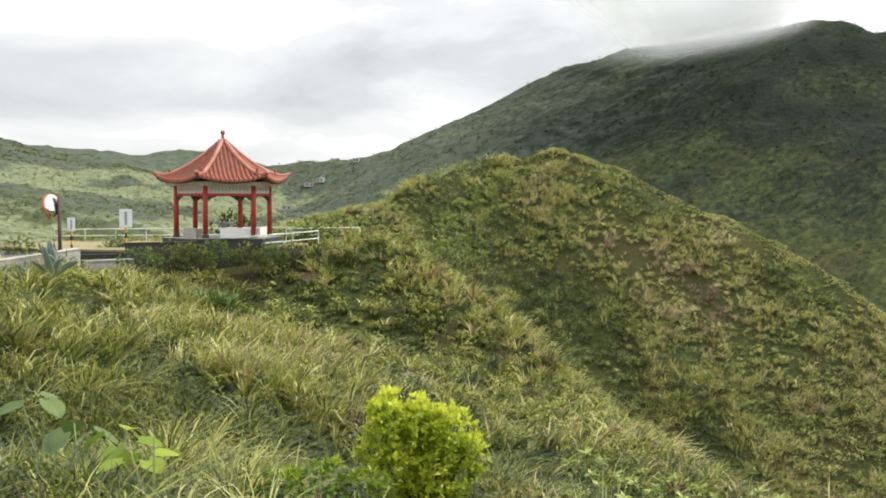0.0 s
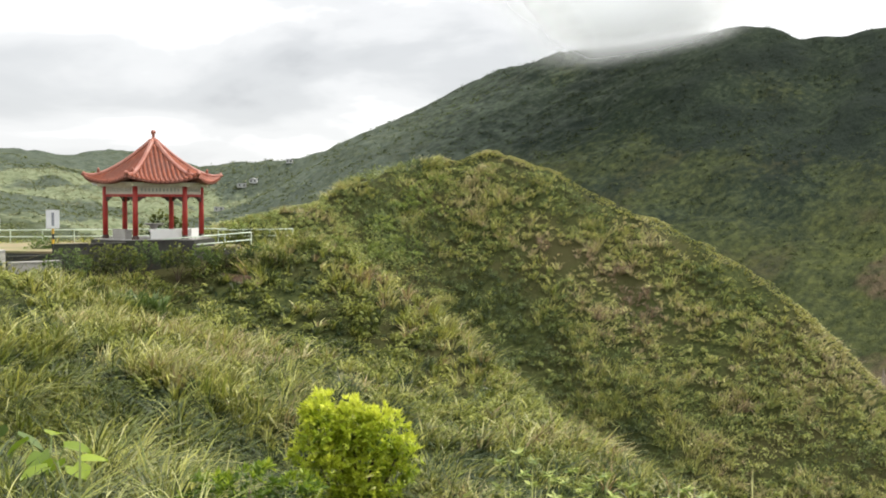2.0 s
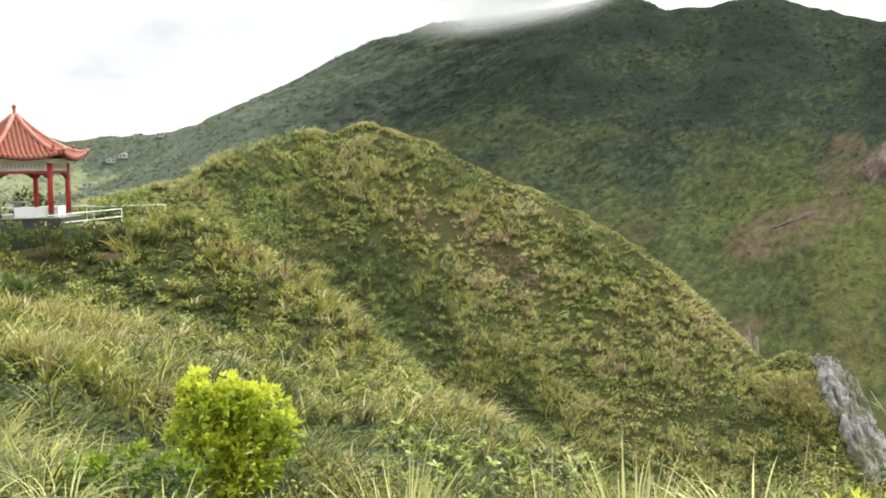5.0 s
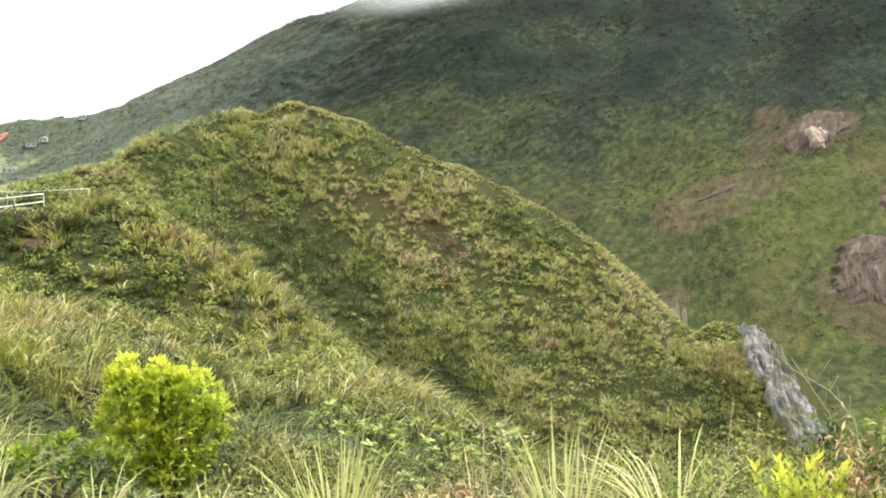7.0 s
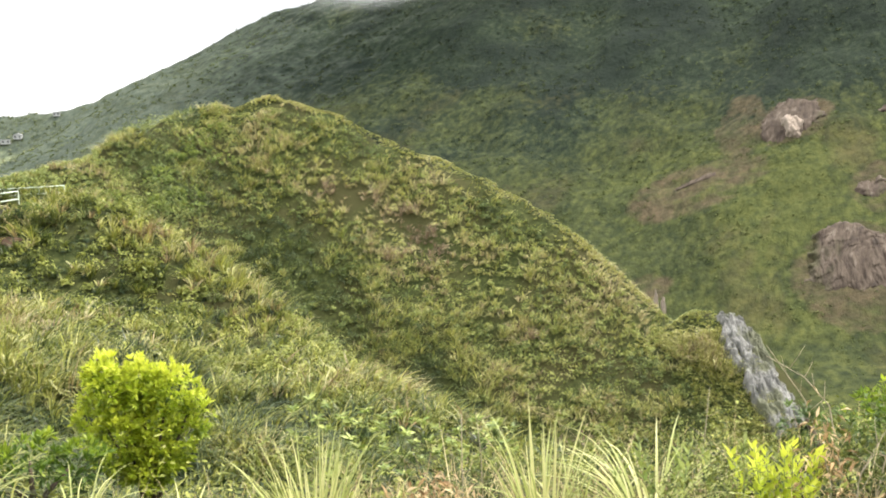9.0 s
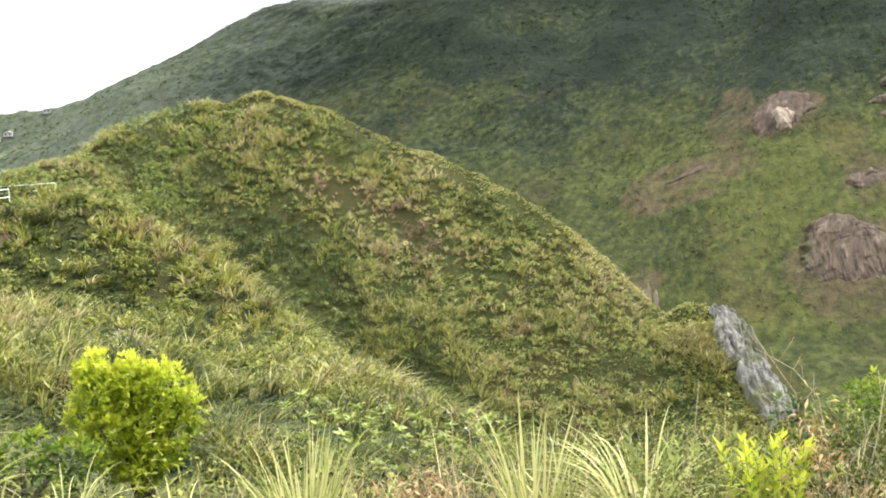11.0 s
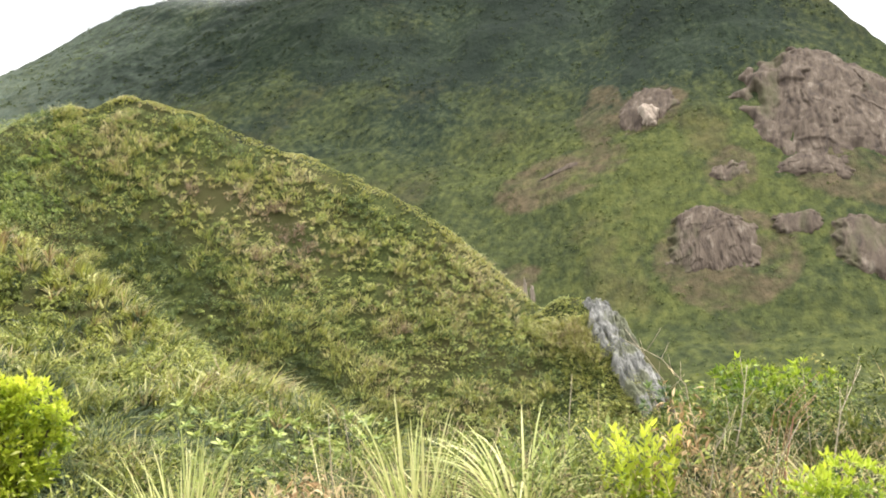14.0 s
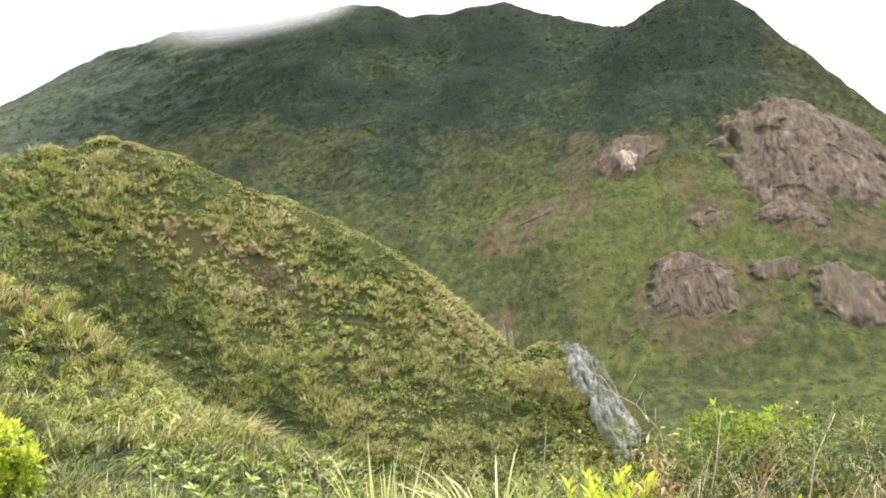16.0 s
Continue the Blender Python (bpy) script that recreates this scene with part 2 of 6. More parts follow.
# ---- the lie of the land: ridge lines (x, y, z) from which the slopes fall ----
HILL = [(-22.5, 97.4, -3.8), (-15.3, 96.8, -0.9), (-10.7, 101.4, 0.2), (-6.0, 107.8, 1.4), (-1.4, 114.0, 4.3), (3.3, 118.0, 5.8), (7.5, 119.8, 6.4), (12.5, 119.3, 7.3), (18.3, 116.6, 5.7), (22.7, 113.8, 3.0), (27.7, 109.5, 0.5), (32.5, 105.1, -2.2), (36.9, 100.4, -5.2), (38.7, 97.6, -7.7), (40.4, 94.7, -11.3), (42.4, 91.7, -15.1), (43.6, 89.9, -16.9), (44.6, 87.2, -16.4), (45.6, 85.4, -14.8), (46.4, 83.9, -14.2)]
CLIFF_END = [(46.6, 84.2, -14.3), (47.2, 83.2, -14.5), (46.8, 80.2, -16.6), (46.5, 77.5, -18.5), (46.2, 74.4, -20.3), (45.9, 71.0, -22.2), (45.0, 65.0, -25.5)]
SPUR = [(-7.0, 61.6, 0.4), (-5.2, 60.3, -0.2), (-1.9, 57.0, -1.6), (0.2, 55.0, -2.9), (1.9, 53.5, -4.0), (3.3, 51.4, -5.4), (4.4, 49.8, -6.5), (5.5, 47.7, -7.8), (6.4, 45.5, -9.0), (7.4, 42.4, -10.3), (8.3, 39.1, -11.6), (9.3, 34.0, -14.0)]
MOUNTAIN = [(-229.8, 921.8, 17.1), (-140.8, 888.9, 29.2), (-99.2, 884.5, 33.2), (-75.2, 876.8, 33.7), (-47.0, 868.7, 39.3), (-19.5, 859.8, 51.4), (7.4, 850.0, 62.7), (37.7, 829.1, 72.6), (66.4, 807.3, 88.6), (88.1, 785.1, 97.0), (109.8, 762.1, 99.6), (124.1, 749.8, 104.2), (156.4, 723.3, 105.3), (183.8, 685.8, 104.6), (210.9, 657.0, 106.9), (222.5, 642.6, 108.0), (237.8, 632.8, 104.4), (250.6, 623.5, 97.5), (269.6, 611.2, 98.2), (287.9, 598.3, 100.6), (297.6, 589.1, 101.8), (308.5, 577.8, 95.5), (322.9, 552.6, 85.7), (333.8, 534.3, 79.4), (341.2, 511.7, 78.3)]
TEAPOT = [(332.9, 499.2, 76.5), (331.8, 475.7, 82.9), (335.0, 461.1, 85.5), (337.4, 449.4, 85.5), (342.3, 438.1, 81.5), (344.6, 428.6, 75.3), (347.4, 419.9, 66.9), (346.6, 387.6, 47.6), (346.1, 360.9, 29.5), (346.5, 339.3, 14.5), (350.9, 305.1, -18.0), (364.8, 246.0, -66.9)]
TEASPUR = [(337.4, 449.4, 82.3), (300.9, 399.3, 44.1), (266.0, 350.5, 3.5), (228.7, 303.5, -29.4), (196.3, 265.3, -53.7)]
FARHILLS = [(-578.5, 689.4, 61.1), (-500.0, 866.0, 62.1), (-417.4, 1017.7, 58.0), (-381.6, 1031.7, 53.6), (-353.5, 1062.7, 45.8), (-330.4, 1080.6, 45.3), (-278.2, 1115.8, 53.5), (-245.0, 1123.6, 47.2), (-209.6, 1130.7, 41.4), (-179.9, 1135.8, 36.7)]
TERRACE = [(-60.0, 30.0, -1.8), (-30.0, 46.0, -1.7), (-19.0, 58.0, -1.3), (-11.6, 60.0, -1.1), (-5.0, 62.5, -0.7)]
SHOULDER = [(-40.0, -6.0, 1.2), (-14.0, 2.0, 0.6), (-4.0, 1.0, 0.55), (3.0, 2.5, 0.3), (7.0, 3.0, 0.0), (14.0, -4.0, -0.6)]
FLANK = [(-26.0, 14.0, -0.2), (-17.0, 33.0, -1.25), (-17.5, 45.5, -1.35)]
NOSE = [(-14.0, 2.0, 0.3), (-6.0, 6.0, -0.15), (-3.5, 8.2, -0.5), (-3.4, 10.6, -0.95), (-3.4, 12.6, -1.6), (-3.0, 15.0, -2.9)]
BRINK = [(-90.0, 62.0, 0), (-22.0, 67.0, 0), (-9.0, 67.0, 0), (-6.0, 61.6, 0), *SPUR[2:], (16.0, 26.0, 0), (34.0, 12.0, 0), (60.0, -10.0, 0)]
VALLEY = -64.0


def lattice(ix, iy, seed):
    h = (ix.astype(np.int64) * 374761393 + iy.astype(np.int64) * 668265263 + seed * 1442695041) & 0xFFFFFFFF
    h = ((h ^ (h >> 13)) * 1274126177) & 0xFFFFFFFF
    return ((h ^ (h >> 16)) & 0xFFFF) / 65535.0


def value_noise(x, y, seed=0):
    ix, iy = np.floor(x), np.floor(y)
    u, v = x - ix, y - iy
    u, v = u * u * (3 - 2 * u), v * v * (3 - 2 * v)
    a, b = lattice(ix, iy, seed), lattice(ix + 1, iy, seed)
    c, d = lattice(ix, iy + 1, seed), lattice(ix + 1, iy + 1, seed)
    return (a + (b - a) * u + (c - a) * v + (a - b - c + d) * u * v) * 2 - 1


def fractal(x, y, size, octaves=4, gain=0.5, seed=0):
    total, amp, norm = 0.0, 1.0, 0.0
    for k in range(octaves):
        total = total + amp * value_noise(x / size * 2 ** k + 17.3 * k, y / size * 2 ** k - 9.1 * k, seed + k)
        norm += amp
        amp *= gain
    return total / norm


def from_ridge(x, y, pts):
    """Distance to a ridge line, its height there, and the side on which a place lies (+1 to the left of the line)."""
    best = np.full(x.shape, 1e12)
    high, side = np.zeros(x.shape), np.zeros(x.shape)
    for (ax, ay, az), (bx, by, bz) in zip(pts, pts[1:]):
        dx, dy = bx - ax, by - ay
        s = np.clip(((x - ax) * dx + (y - ay) * dy) / (dx * dx + dy * dy), 0, 1)
        ex, ey = x - ax - s * dx, y - ay - s * dy
        d = ex * ex + ey * ey
        near = d < best
        best = np.where(near, d, best)
        high = np.where(near, az + s * (bz - az), high)
        side = np.where(near, np.sign(dx * ey - dy * ex), side)
    return np.sqrt(best), high, side


def tent(x, y, pts, slope, flat=0.0, bend=0.0, reach=1e9):
    """A ridge with even flanks: the highest of the slopes that fall from its stretches."""
    z = np.full(x.shape, -1e9)
    for (ax, ay, az), (bx, by, bz) in zip(pts, pts[1:]):
        dx, dy = bx - ax, by - ay
        s = np.clip(((x - ax) * dx + (y - ay) * dy) / (dx * dx + dy * dy), 0, 1)
        d = np.maximum(np.hypot(x - ax - s * dx, y - ay - s * dy) - flat, 0)
        d = np.sqrt(d * d + 0.6) - 0.77
        z = np.maximum(z, az + s * (bz - az) - slope * (d - bend * np.minimum(d, 400) ** 2) - 0.8 * np.maximum(d - reach, 0))
    return z


def blend(forms, k):
    top = np.max(forms, axis=0)
    return top + k * np.log(sum(np.exp(np.maximum((f - top) / k, -40)) for f in forms))


def height(x, y):
    """The ground's height at numpy places x, y."""
    x, y = np.asarray(x, float), np.asarray(y, float)
    r = np.hypot(x, y)
    roll = fractal(x, y, 60, 4, 0.55, 3)
    # the near bowl between the camera's shoulder, the terrace and the spur; past its brink it drops into the gully
    bowl = blend([tent(x, y, SPUR, 0.55), tent(x, y, TERRACE, 0.5, 5.2), tent(x, y, SHOULDER, 0.26, 1.0, reach=6.0),
                  tent(x, y, NOSE, 0.55, 0.6), tent(x, y, FLANK, 0.27, 2.0, reach=28)], 0.4)
    d, _, side = from_ridge(x, y, BRINK)
    past = np.where(side < 0, 0, d)
    bowl = bowl - 0.95 * (np.sqrt(past * past + 1.5) - 1.22)
    far = np.clip((r - 250) / 200, 0, 1)
    # gullies and ribs run down the mountain's flank and fade out at its crest
    off, _, _ = from_ridge(x, y, MOUNTAIN + TEAPOT)
    along, down = 0.785 * x - 0.62 * y, 0.62 * x + 0.785 * y
    ribs = (9 * fractal(along + 0.2 * down, 0.22 * down, 64, 2, 0.5, 7) + 4.5 * fractal(along, 0.3 * down, 24, 2, 0.5, 8)) * np.clip(off / 90, 0, 1) * far
    far = far * np.clip(0.12 + off / 90, 0, 1)
    d3, _, side3 = from_ridge(x, y, TEAPOT)
    d4, _, side4 = from_ridge(x, y, HILL)
    lee = np.where((side4 > 0) & (x > 20), 1.1 * d4, 0)
    behind = np.where((side3 > 0) & (x > 336), 0.6 * d3, 0)
    forms = [
        bowl,
        tent(x, y, HILL, 0.74) - lee,
        tent(x, y, CLIFF_END, 0.95, 1.5) - lee,
        tent(x, y, MOUNTAIN, 0.6, 0, 0.0006) + 6 * roll * far + ribs - behind,
        tent(x, y, TEAPOT, 0.78, 0, 0.0006) + 4 * roll * far - behind,
        tent(x, y, TEASPUR, 0.55) + 4 * roll * far + 0.6 * ribs - behind,
        tent(x, y, FARHILLS, 0.18) + 10 * roll * far,
        np.full(x.shape, VALLEY) + 5 * roll]
    z = blend(forms, 0.2 + 0.008 * r) + 3.0 * fractal(x, y, 24, 3, 0.55, 14) * far + 0.9 * fractal(x, y, 8, 2, 0.5, 15) * np.clip((r - 170) / 60, 0, 1)
    z = z + (0.45 * fractal(x, y, 9, 4, 0.6, 11) + (0.2 + 0.12 * (r < 44) + 0.18 * np.clip((r - 62) / 8, 0, 1)) * np.where(x > 34, np.clip((y - 86) / 16, 0.2, 1), 1) * np.where((r > 56) & (y < 90), np.clip((x + 3) / 10, 0.15, 1), 1) * fractal(x, y, 3.0, 2, 0.5, 12)) * np.clip((r - 3) / 15, 0, 1) * (r < 200)
    return z


def meadow(x, y):
    """How grassy, rather than wooded, the far slopes are: 0 to 1."""
    x, y = np.asarray(x, float), np.asarray(y, float)
    z = height(x, y)
    patch = fractal(x, y, 70, 4, 0.6, 91)
    spur = np.clip((x - 0.56 * y) / 70 + 0.3, 0, 0.75) * np.clip((42 - z) / 50, 0, 1)
    low = np.clip((62 - z) / 105, 0, 1) * 0.74
    west = np.clip((-30 - 0.05 * y - x) / 70, 0, 1) * np.clip((y - 150) / 100, 0, 1) * np.clip((36 - z) / 30, 0, 1) * 0.95
    # on the western shoulder the meadow colour also stands in for pale haze
    shoulder = np.clip((110 - x) / 160, 0, 1) * np.clip((y - 480) / 150, 0, 1) * 0.62
    return np.clip(np.maximum(np.maximum(np.maximum(spur, low), west), shoulder) + 0.7 * patch, 0, 1)


def far_haze(x, y):
    """Distance haze put into the colour of the far hills and the mountain's long western shoulder: 0 to 1."""
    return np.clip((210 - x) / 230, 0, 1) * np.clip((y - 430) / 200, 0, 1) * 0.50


def fields(x, y):
    """Terraced fields in the western valley: 0 to 1."""
    x, y = np.asarray(x, float), np.asarray(y, float)
    low = np.clip((34 - height(x, y)) / 14, 0, 1) * np.clip((-28 - 0.05 * y - x) / 40, 0, 1) * np.clip((y - 150) / 80, 0, 1)
    return low * np.clip(0.48 + 1.2 * fractal(x, y, 46, 3, 0.6, 85), 0, 0.85)


# rock and bare soil in the woods: x, y, half width across and half length up the slope
BARE = [(192, 358, 31, 24), (226, 386, 12, 34), (203, 274, 27, 30), (240, 252, 15, 16), (236, 365, 18, 20), (231, 307, 12, 16), (262, 280, 26, 18), (150, 318, 12, 10)]
ROCKS = [(288, 322, 36, 40), (203, 282, 17, 18), (240, 252, 15, 14), (236, 365, 14, 18), (231, 307, 8, 7), (229, 272, 9, 7), (254, 292, 14, 8)]


def in_patches(x, y, patches):
    """How far inside the patches a place lies: 1 at a centre, 0 at an edge."""
    best = np.zeros(np.shape(x))
    for cx, cy, a, b in patches:
        ux, uy = cx / math.hypot(cx, cy), cy / math.hypot(cx, cy)
        v, u = (x - cx) * ux + (y - cy) * uy, (x - cx) * uy - (y - cy) * ux
        best = np.maximum(best, 1 - (u / a) ** 2 - (v / b) ** 2)
    return best


def mesh_from(name, verts, faces, mats=()):
    """A mesh from numpy vertices and an (n, 3) or (n, 4) array of faces."""
    me = bpy.data.meshes.new(name)
    faces = np.asarray(faces, np.int32)
    n, k = faces.shape
    me.vertices.add(len(verts))
    me.vertices.foreach_set("co", np.asarray(verts, np.float32).ravel())
    me.loops.add(n * k)
    me.loops.foreach_set("vertex_index", faces.ravel())
    me.polygons.add(n)
    me.polygons.foreach_set("loop_start", np.arange(0, n * k, k, dtype=np.int32))
    me.update(calc_edges=True)
    for m in mats:
        me.materials.append(m)
    return me


def grid_faces(rows, cols):
    i = np.arange(rows * cols).reshape(rows, cols)
    return np.stack([i[:-1, :-1], i[:-1, 1:], i[1:, 1:], i[1:, :-1]], -1).reshape(-1, 4)


def ground_sheet():
    az = np.radians(np.concatenate([np.arange(-180, -32, 4), np.arange(-32, 60, 0.32), np.arange(60, 181, 4)]))
    rad = np.concatenate([[0.02, 0.5], np.geomspace(1.0, 130, 180), np.geomspace(132, 1200, 270), np.geomspace(1260, 4500, 12)])
    a, r = np.meshgrid(az, rad)
    x, y = r * np.sin(a), r * np.cos(a)
    z = height(x, y)
    verts = np.stack([x, y, z], -1).reshape(-1, 3)
    me = mesh_from("ground", verts, grid_faces(*x.shape)[:, ::-1], [MAT["soil"], MAT["forest"]])
    me.polygons.foreach_set("use_smooth", np.ones(len(me.polygons), bool))
    me.polygons.foreach_set("material_index", (r[:-1, :-1].ravel() > 165).astype(np.int32))
    at = me.attributes.new("meadow", "FLOAT", "POINT")
    at.data.foreach_set("value", meadow(x, y).astype(np.float32).ravel())
    for cover, how_much in (("far_haze", far_haze(x, y)), ("fields", fields(x, y)), ("bare", np.clip(in_patches(x, y, BARE) * 1.2, 0, 0.47))):
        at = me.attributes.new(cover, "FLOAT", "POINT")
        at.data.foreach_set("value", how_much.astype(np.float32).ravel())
    me.update()
    return tagged(new("ground", me), "grassy hillside falling into a deep green valley", "ground", kind="structure")


ground = ground_sheet()


# ---- growth: each kind is one joined mesh of real blades and leaves ----
def rows_of(n, lo, hi):
    return np.random.uniform(lo, hi, n)


def unit(v):
    return v / np.maximum(np.linalg.norm(v, axis=-1, keepdims=True), 1e-9)


def with_tint(me, tint):
    a = me.attributes.new("tint", "FLOAT", "POINT")
    a.data.foreach_set("value", np.asarray(tint, np.float32))
    return me


def downhill(x, y, e=0.8):
    gx = (height(x + e, y) - height(x - e, y)) / (2 * e)
    gy = (height(x, y + e) - height(x, y - e)) / (2 * e)
    return -gx, -gy


def blades(base, per, length, width, tint, lean, spread=0.25, steps=3, droop=0.55, wild=0.25):
    """Arching blades. base (n, 3), length, width, tint (n,), lean (n, 2); per blades to each tuft. Returns vertices, triangles, tints."""
    n = len(base)
    m = n * per
    rep = np.repeat(np.arange(n), per)
    phi = rows_of(m, 0, 2 * np.pi)
    out = np.stack([np.cos(phi), np.sin(phi)], -1)
    size = length[rep] * rows_of(m, 0.55, 1.15)
    root = base[rep].copy()
    root[:, :2] += out * (spread * np.sqrt(rows_of(m, 0, 1)) * length[rep])[:, None]
    tilt = (0.12 + 0.98 * rows_of(m, 0, 1))[:, None]
    way = out * tilt + lean[rep] + np.random.normal(0, wild, (m, 2)) * 0.4
    bow = rows_of(m, 0.0, 1.0) * np.clip(np.linalg.norm(way, axis=1), 0.3, 1.2)
    half = np.stack([-np.sin(phi + rows_of(m, -0.9, 0.9)), np.cos(phi), np.zeros(m)], -1)
    half = unit(half) * (width[rep] * rows_of(m, 0.6, 1.2) * 0.5)[:, None]
    verts = []
    for k in range(steps + 1):
        s = k / steps
        c = root.copy()
        c[:, :2] += way * (size * (0.40 * s + 0.50 * s * s))[:, None]
        c[:, 2] += size * (0.95 * s - droop * (0.30 + 0.62 * bow) * s * s)
        if k == steps:
            verts.append(c)
        else:
            w = half * (0.75 + 0.5 * s) * (1.0 - s ** 2)
            verts += [c - w, c + w]
    k = 2 * steps + 1
    v = np.stack(verts, 1).reshape(-1, 3)
    tri = []
    for i in range(steps - 1):
        a = 2 * i
        tri += [(a, a + 1, a + 3), (a, a + 3, a + 2)]
    tri.append((2 * steps - 2, 2 * steps - 1, 2 * steps))
    f = (np.arange(m)[:, None, None] * k + np.array(tri)[None]).reshape(-1, 3)
    return v, f, np.repeat(tint[rep] + np.random.normal(0, 0.11, m), k)


def leaves(base, per, radius, size, tint, flat=0.75, up=0.5, shape=1.9):
    """Leafy clumps: per small four-cornered leaves on a rough dome round each base."""
    n = len(base)
    m = n * per
    rep = np.repeat(np.arange(n), per)
    d = unit(np.random.normal(0, 1, (m, 3)))
    d[:, 2] = np.abs(d[:, 2]) * 1.1 - 0.15
    lump = 0.75 + 0.35 * np.sin(d[:, 0] * 4 + rep * 1.7) * np.cos(d[:, 1] * 4 + rep)
    pos = base[rep] + d * (radius[rep] * lump * rows_of(m, 0.55, 1.05))[:, None] * np.array([1, 1, flat])
    nrm = unit(d + np.array([0, 0, up]) + np.random.normal(0, 0.45, (m, 3)))
    a = unit(np.cross(nrm, np.random.normal(0, 1, (m, 3))))
    b = np.cross(nrm, a)
    s = (size[rep] * rows_of(m, 0.6, 1.25))[:, None]
    lift = nrm * s * 0.25
    v = np.stack([pos - a * s * shape * 0.5, pos - b * s * 0.5 + lift, pos + a * s * shape * 0.5, pos + b * s * 0.5 + lift], 1).reshape(-1, 3)
    f = (np.arange(m)[:, None, None] * 4 + np.array([(0, 1, 3), (1, 2, 3)])[None]).reshape(-1, 3)
    return v, f, np.repeat(tint[rep] + np.random.normal(0, 0.06, m), 4)


def stuff(name, pieces, mat, label, category, soft=False):
    vs, fs, ts, off = [], [], [], 0
    for v, f, t in pieces:
        vs.append(v)
        fs.append(f + off)
        ts.append(t)
        off += len(v)
    me = with_tint(mesh_from(name, np.concatenate(vs), np.concatenate(fs), [mat]), np.concatenate(ts))
    if soft:
        me.polygons.foreach_set("use_smooth", np.ones(len(me.polygons), bool))
    return tagged(new(name, me), label, category, kind="stuff")


def tint_material(name, stops, rough=0.6, translucent=0.3, spec=0.25, island=0.18):
    """Plant tissue: the colour follows each plant's own tint, with a change from leaf to leaf and a fine mottling."""
    m = bpy.data.materials.new(name)
    m.use_nodes = True
    t = m.node_tree
    t.nodes.clear()
    out = t.nodes.new("ShaderNodeOutputMaterial")
    p = node(t, "ShaderNodeBsdfPrincipled", Roughness=rough)
    p.inputs["Specular IOR Level"].default_value = spec
    at = t.nodes.new("ShaderNodeAttribute")
    at.attribute_name = "tint"
    r = ramp(t, stops)
    t.links.new(at.outputs["Fac"], r.inputs["Fac"])
    g = t.nodes.new("ShaderNodeNewGeometry")
    mr = node(t, "ShaderNodeMapRange")
    mr.inputs["To Min"].default_value, mr.inputs["To Max"].default_value = 1 - island * 1.6, 1 + island * 1.6
    t.links.new(g.outputs["Random Per Island"], mr.inputs["Value"])
    hs = t.nodes.new("ShaderNodeHueSaturation")
    t.links.new(mr.outputs[0], hs.inputs["Value"])
    t.links.new(r.outputs["Color"], hs.inputs["Color"])
    t.links.new(hs.outputs["Color"], p.inputs["Base Color"])
    tr = t.nodes.new("ShaderNodeBsdfTranslucent")
    t.links.new(hs.outputs["Color"], tr.inputs["Color"])
    ms = node(t, "ShaderNodeMixShader", Fac=translucent)
    t.links.new(p.outputs[0], ms.inputs[1])
    t.links.new(tr.outputs[0], ms.inputs[2])
    t.links.new(ms.outputs[0], out.inputs["Surface"])
    MAT[name] = m
    return m


tint_material("grass", [(0.0, (0.040, 0.062, 0.020)), (0.28, (0.160, 0.188, 0.032)), (0.5, (0.37, 0.362, 0.080)),
                        (0.72, (0.47, 0.46, 0.22)), (0.88, (0.38, 0.29, 0.14)), (1.0, (0.25, 0.18, 0.09))], 0.42, 0.3, 0.4, 0.30)
tint_material("leaf", [(0.0, (0.026, 0.043, 0.015)), (0.35, (0.145, 0.168, 0.036)), (0.6, (0.31, 0.335, 0.075)), (0.85, (0.47, 0.43, 0.15)), (1.0, (0.24, 0.17, 0.09))], 0.6, 0.25, 0.2, 0.14)
# grass and leaf tones again, lighter and bluer: the hill's haze mixed into the colour
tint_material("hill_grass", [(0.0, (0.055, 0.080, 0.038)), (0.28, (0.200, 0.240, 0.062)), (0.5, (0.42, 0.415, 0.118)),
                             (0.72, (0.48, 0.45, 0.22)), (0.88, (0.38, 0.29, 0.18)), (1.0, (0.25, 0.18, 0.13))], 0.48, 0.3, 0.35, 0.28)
tint_material("hill_leaf", [(0.0, (0.032, 0.052, 0.026)), (0.35, (0.160, 0.205, 0.064)), (0.6, (0.35, 0.38, 0.11)), (0.85, (0.48, 0.45, 0.20)), (1.0, (0.24, 0.17, 0.12))], 0.6, 0.25, 0.25, 0.16)
tint_material("canopy", [(0.0, (0.016, 0.024, 0.017)), (0.25, (0.036, 0.048, 0.026)), (0.60, (0.098, 0.118, 0.042)), (0.85, (0.18, 0.20, 0.085)), (1.0, (0.27, 0.28, 0.165))], 0.9, 0.35, 0.03, 0.12)


def scatter(n, x0, x1, y0, y1, keep):
    x, y = rows_of(n, x0, x1), rows_of(n, y0, y1)
    k = keep(x, y)
    return x[k], y[k]


def in_sight(x, y, lo=-27, hi=52):
    a = np.degrees(np.arctan2(x, y))
    return (a > lo) & (a < hi)


# patches of bare earth: x, y and half sizes
EARTH = [(-3.05, 7.3, 0.42, 0.5), (-6.9, 53.6, 0.6, 0.35)]


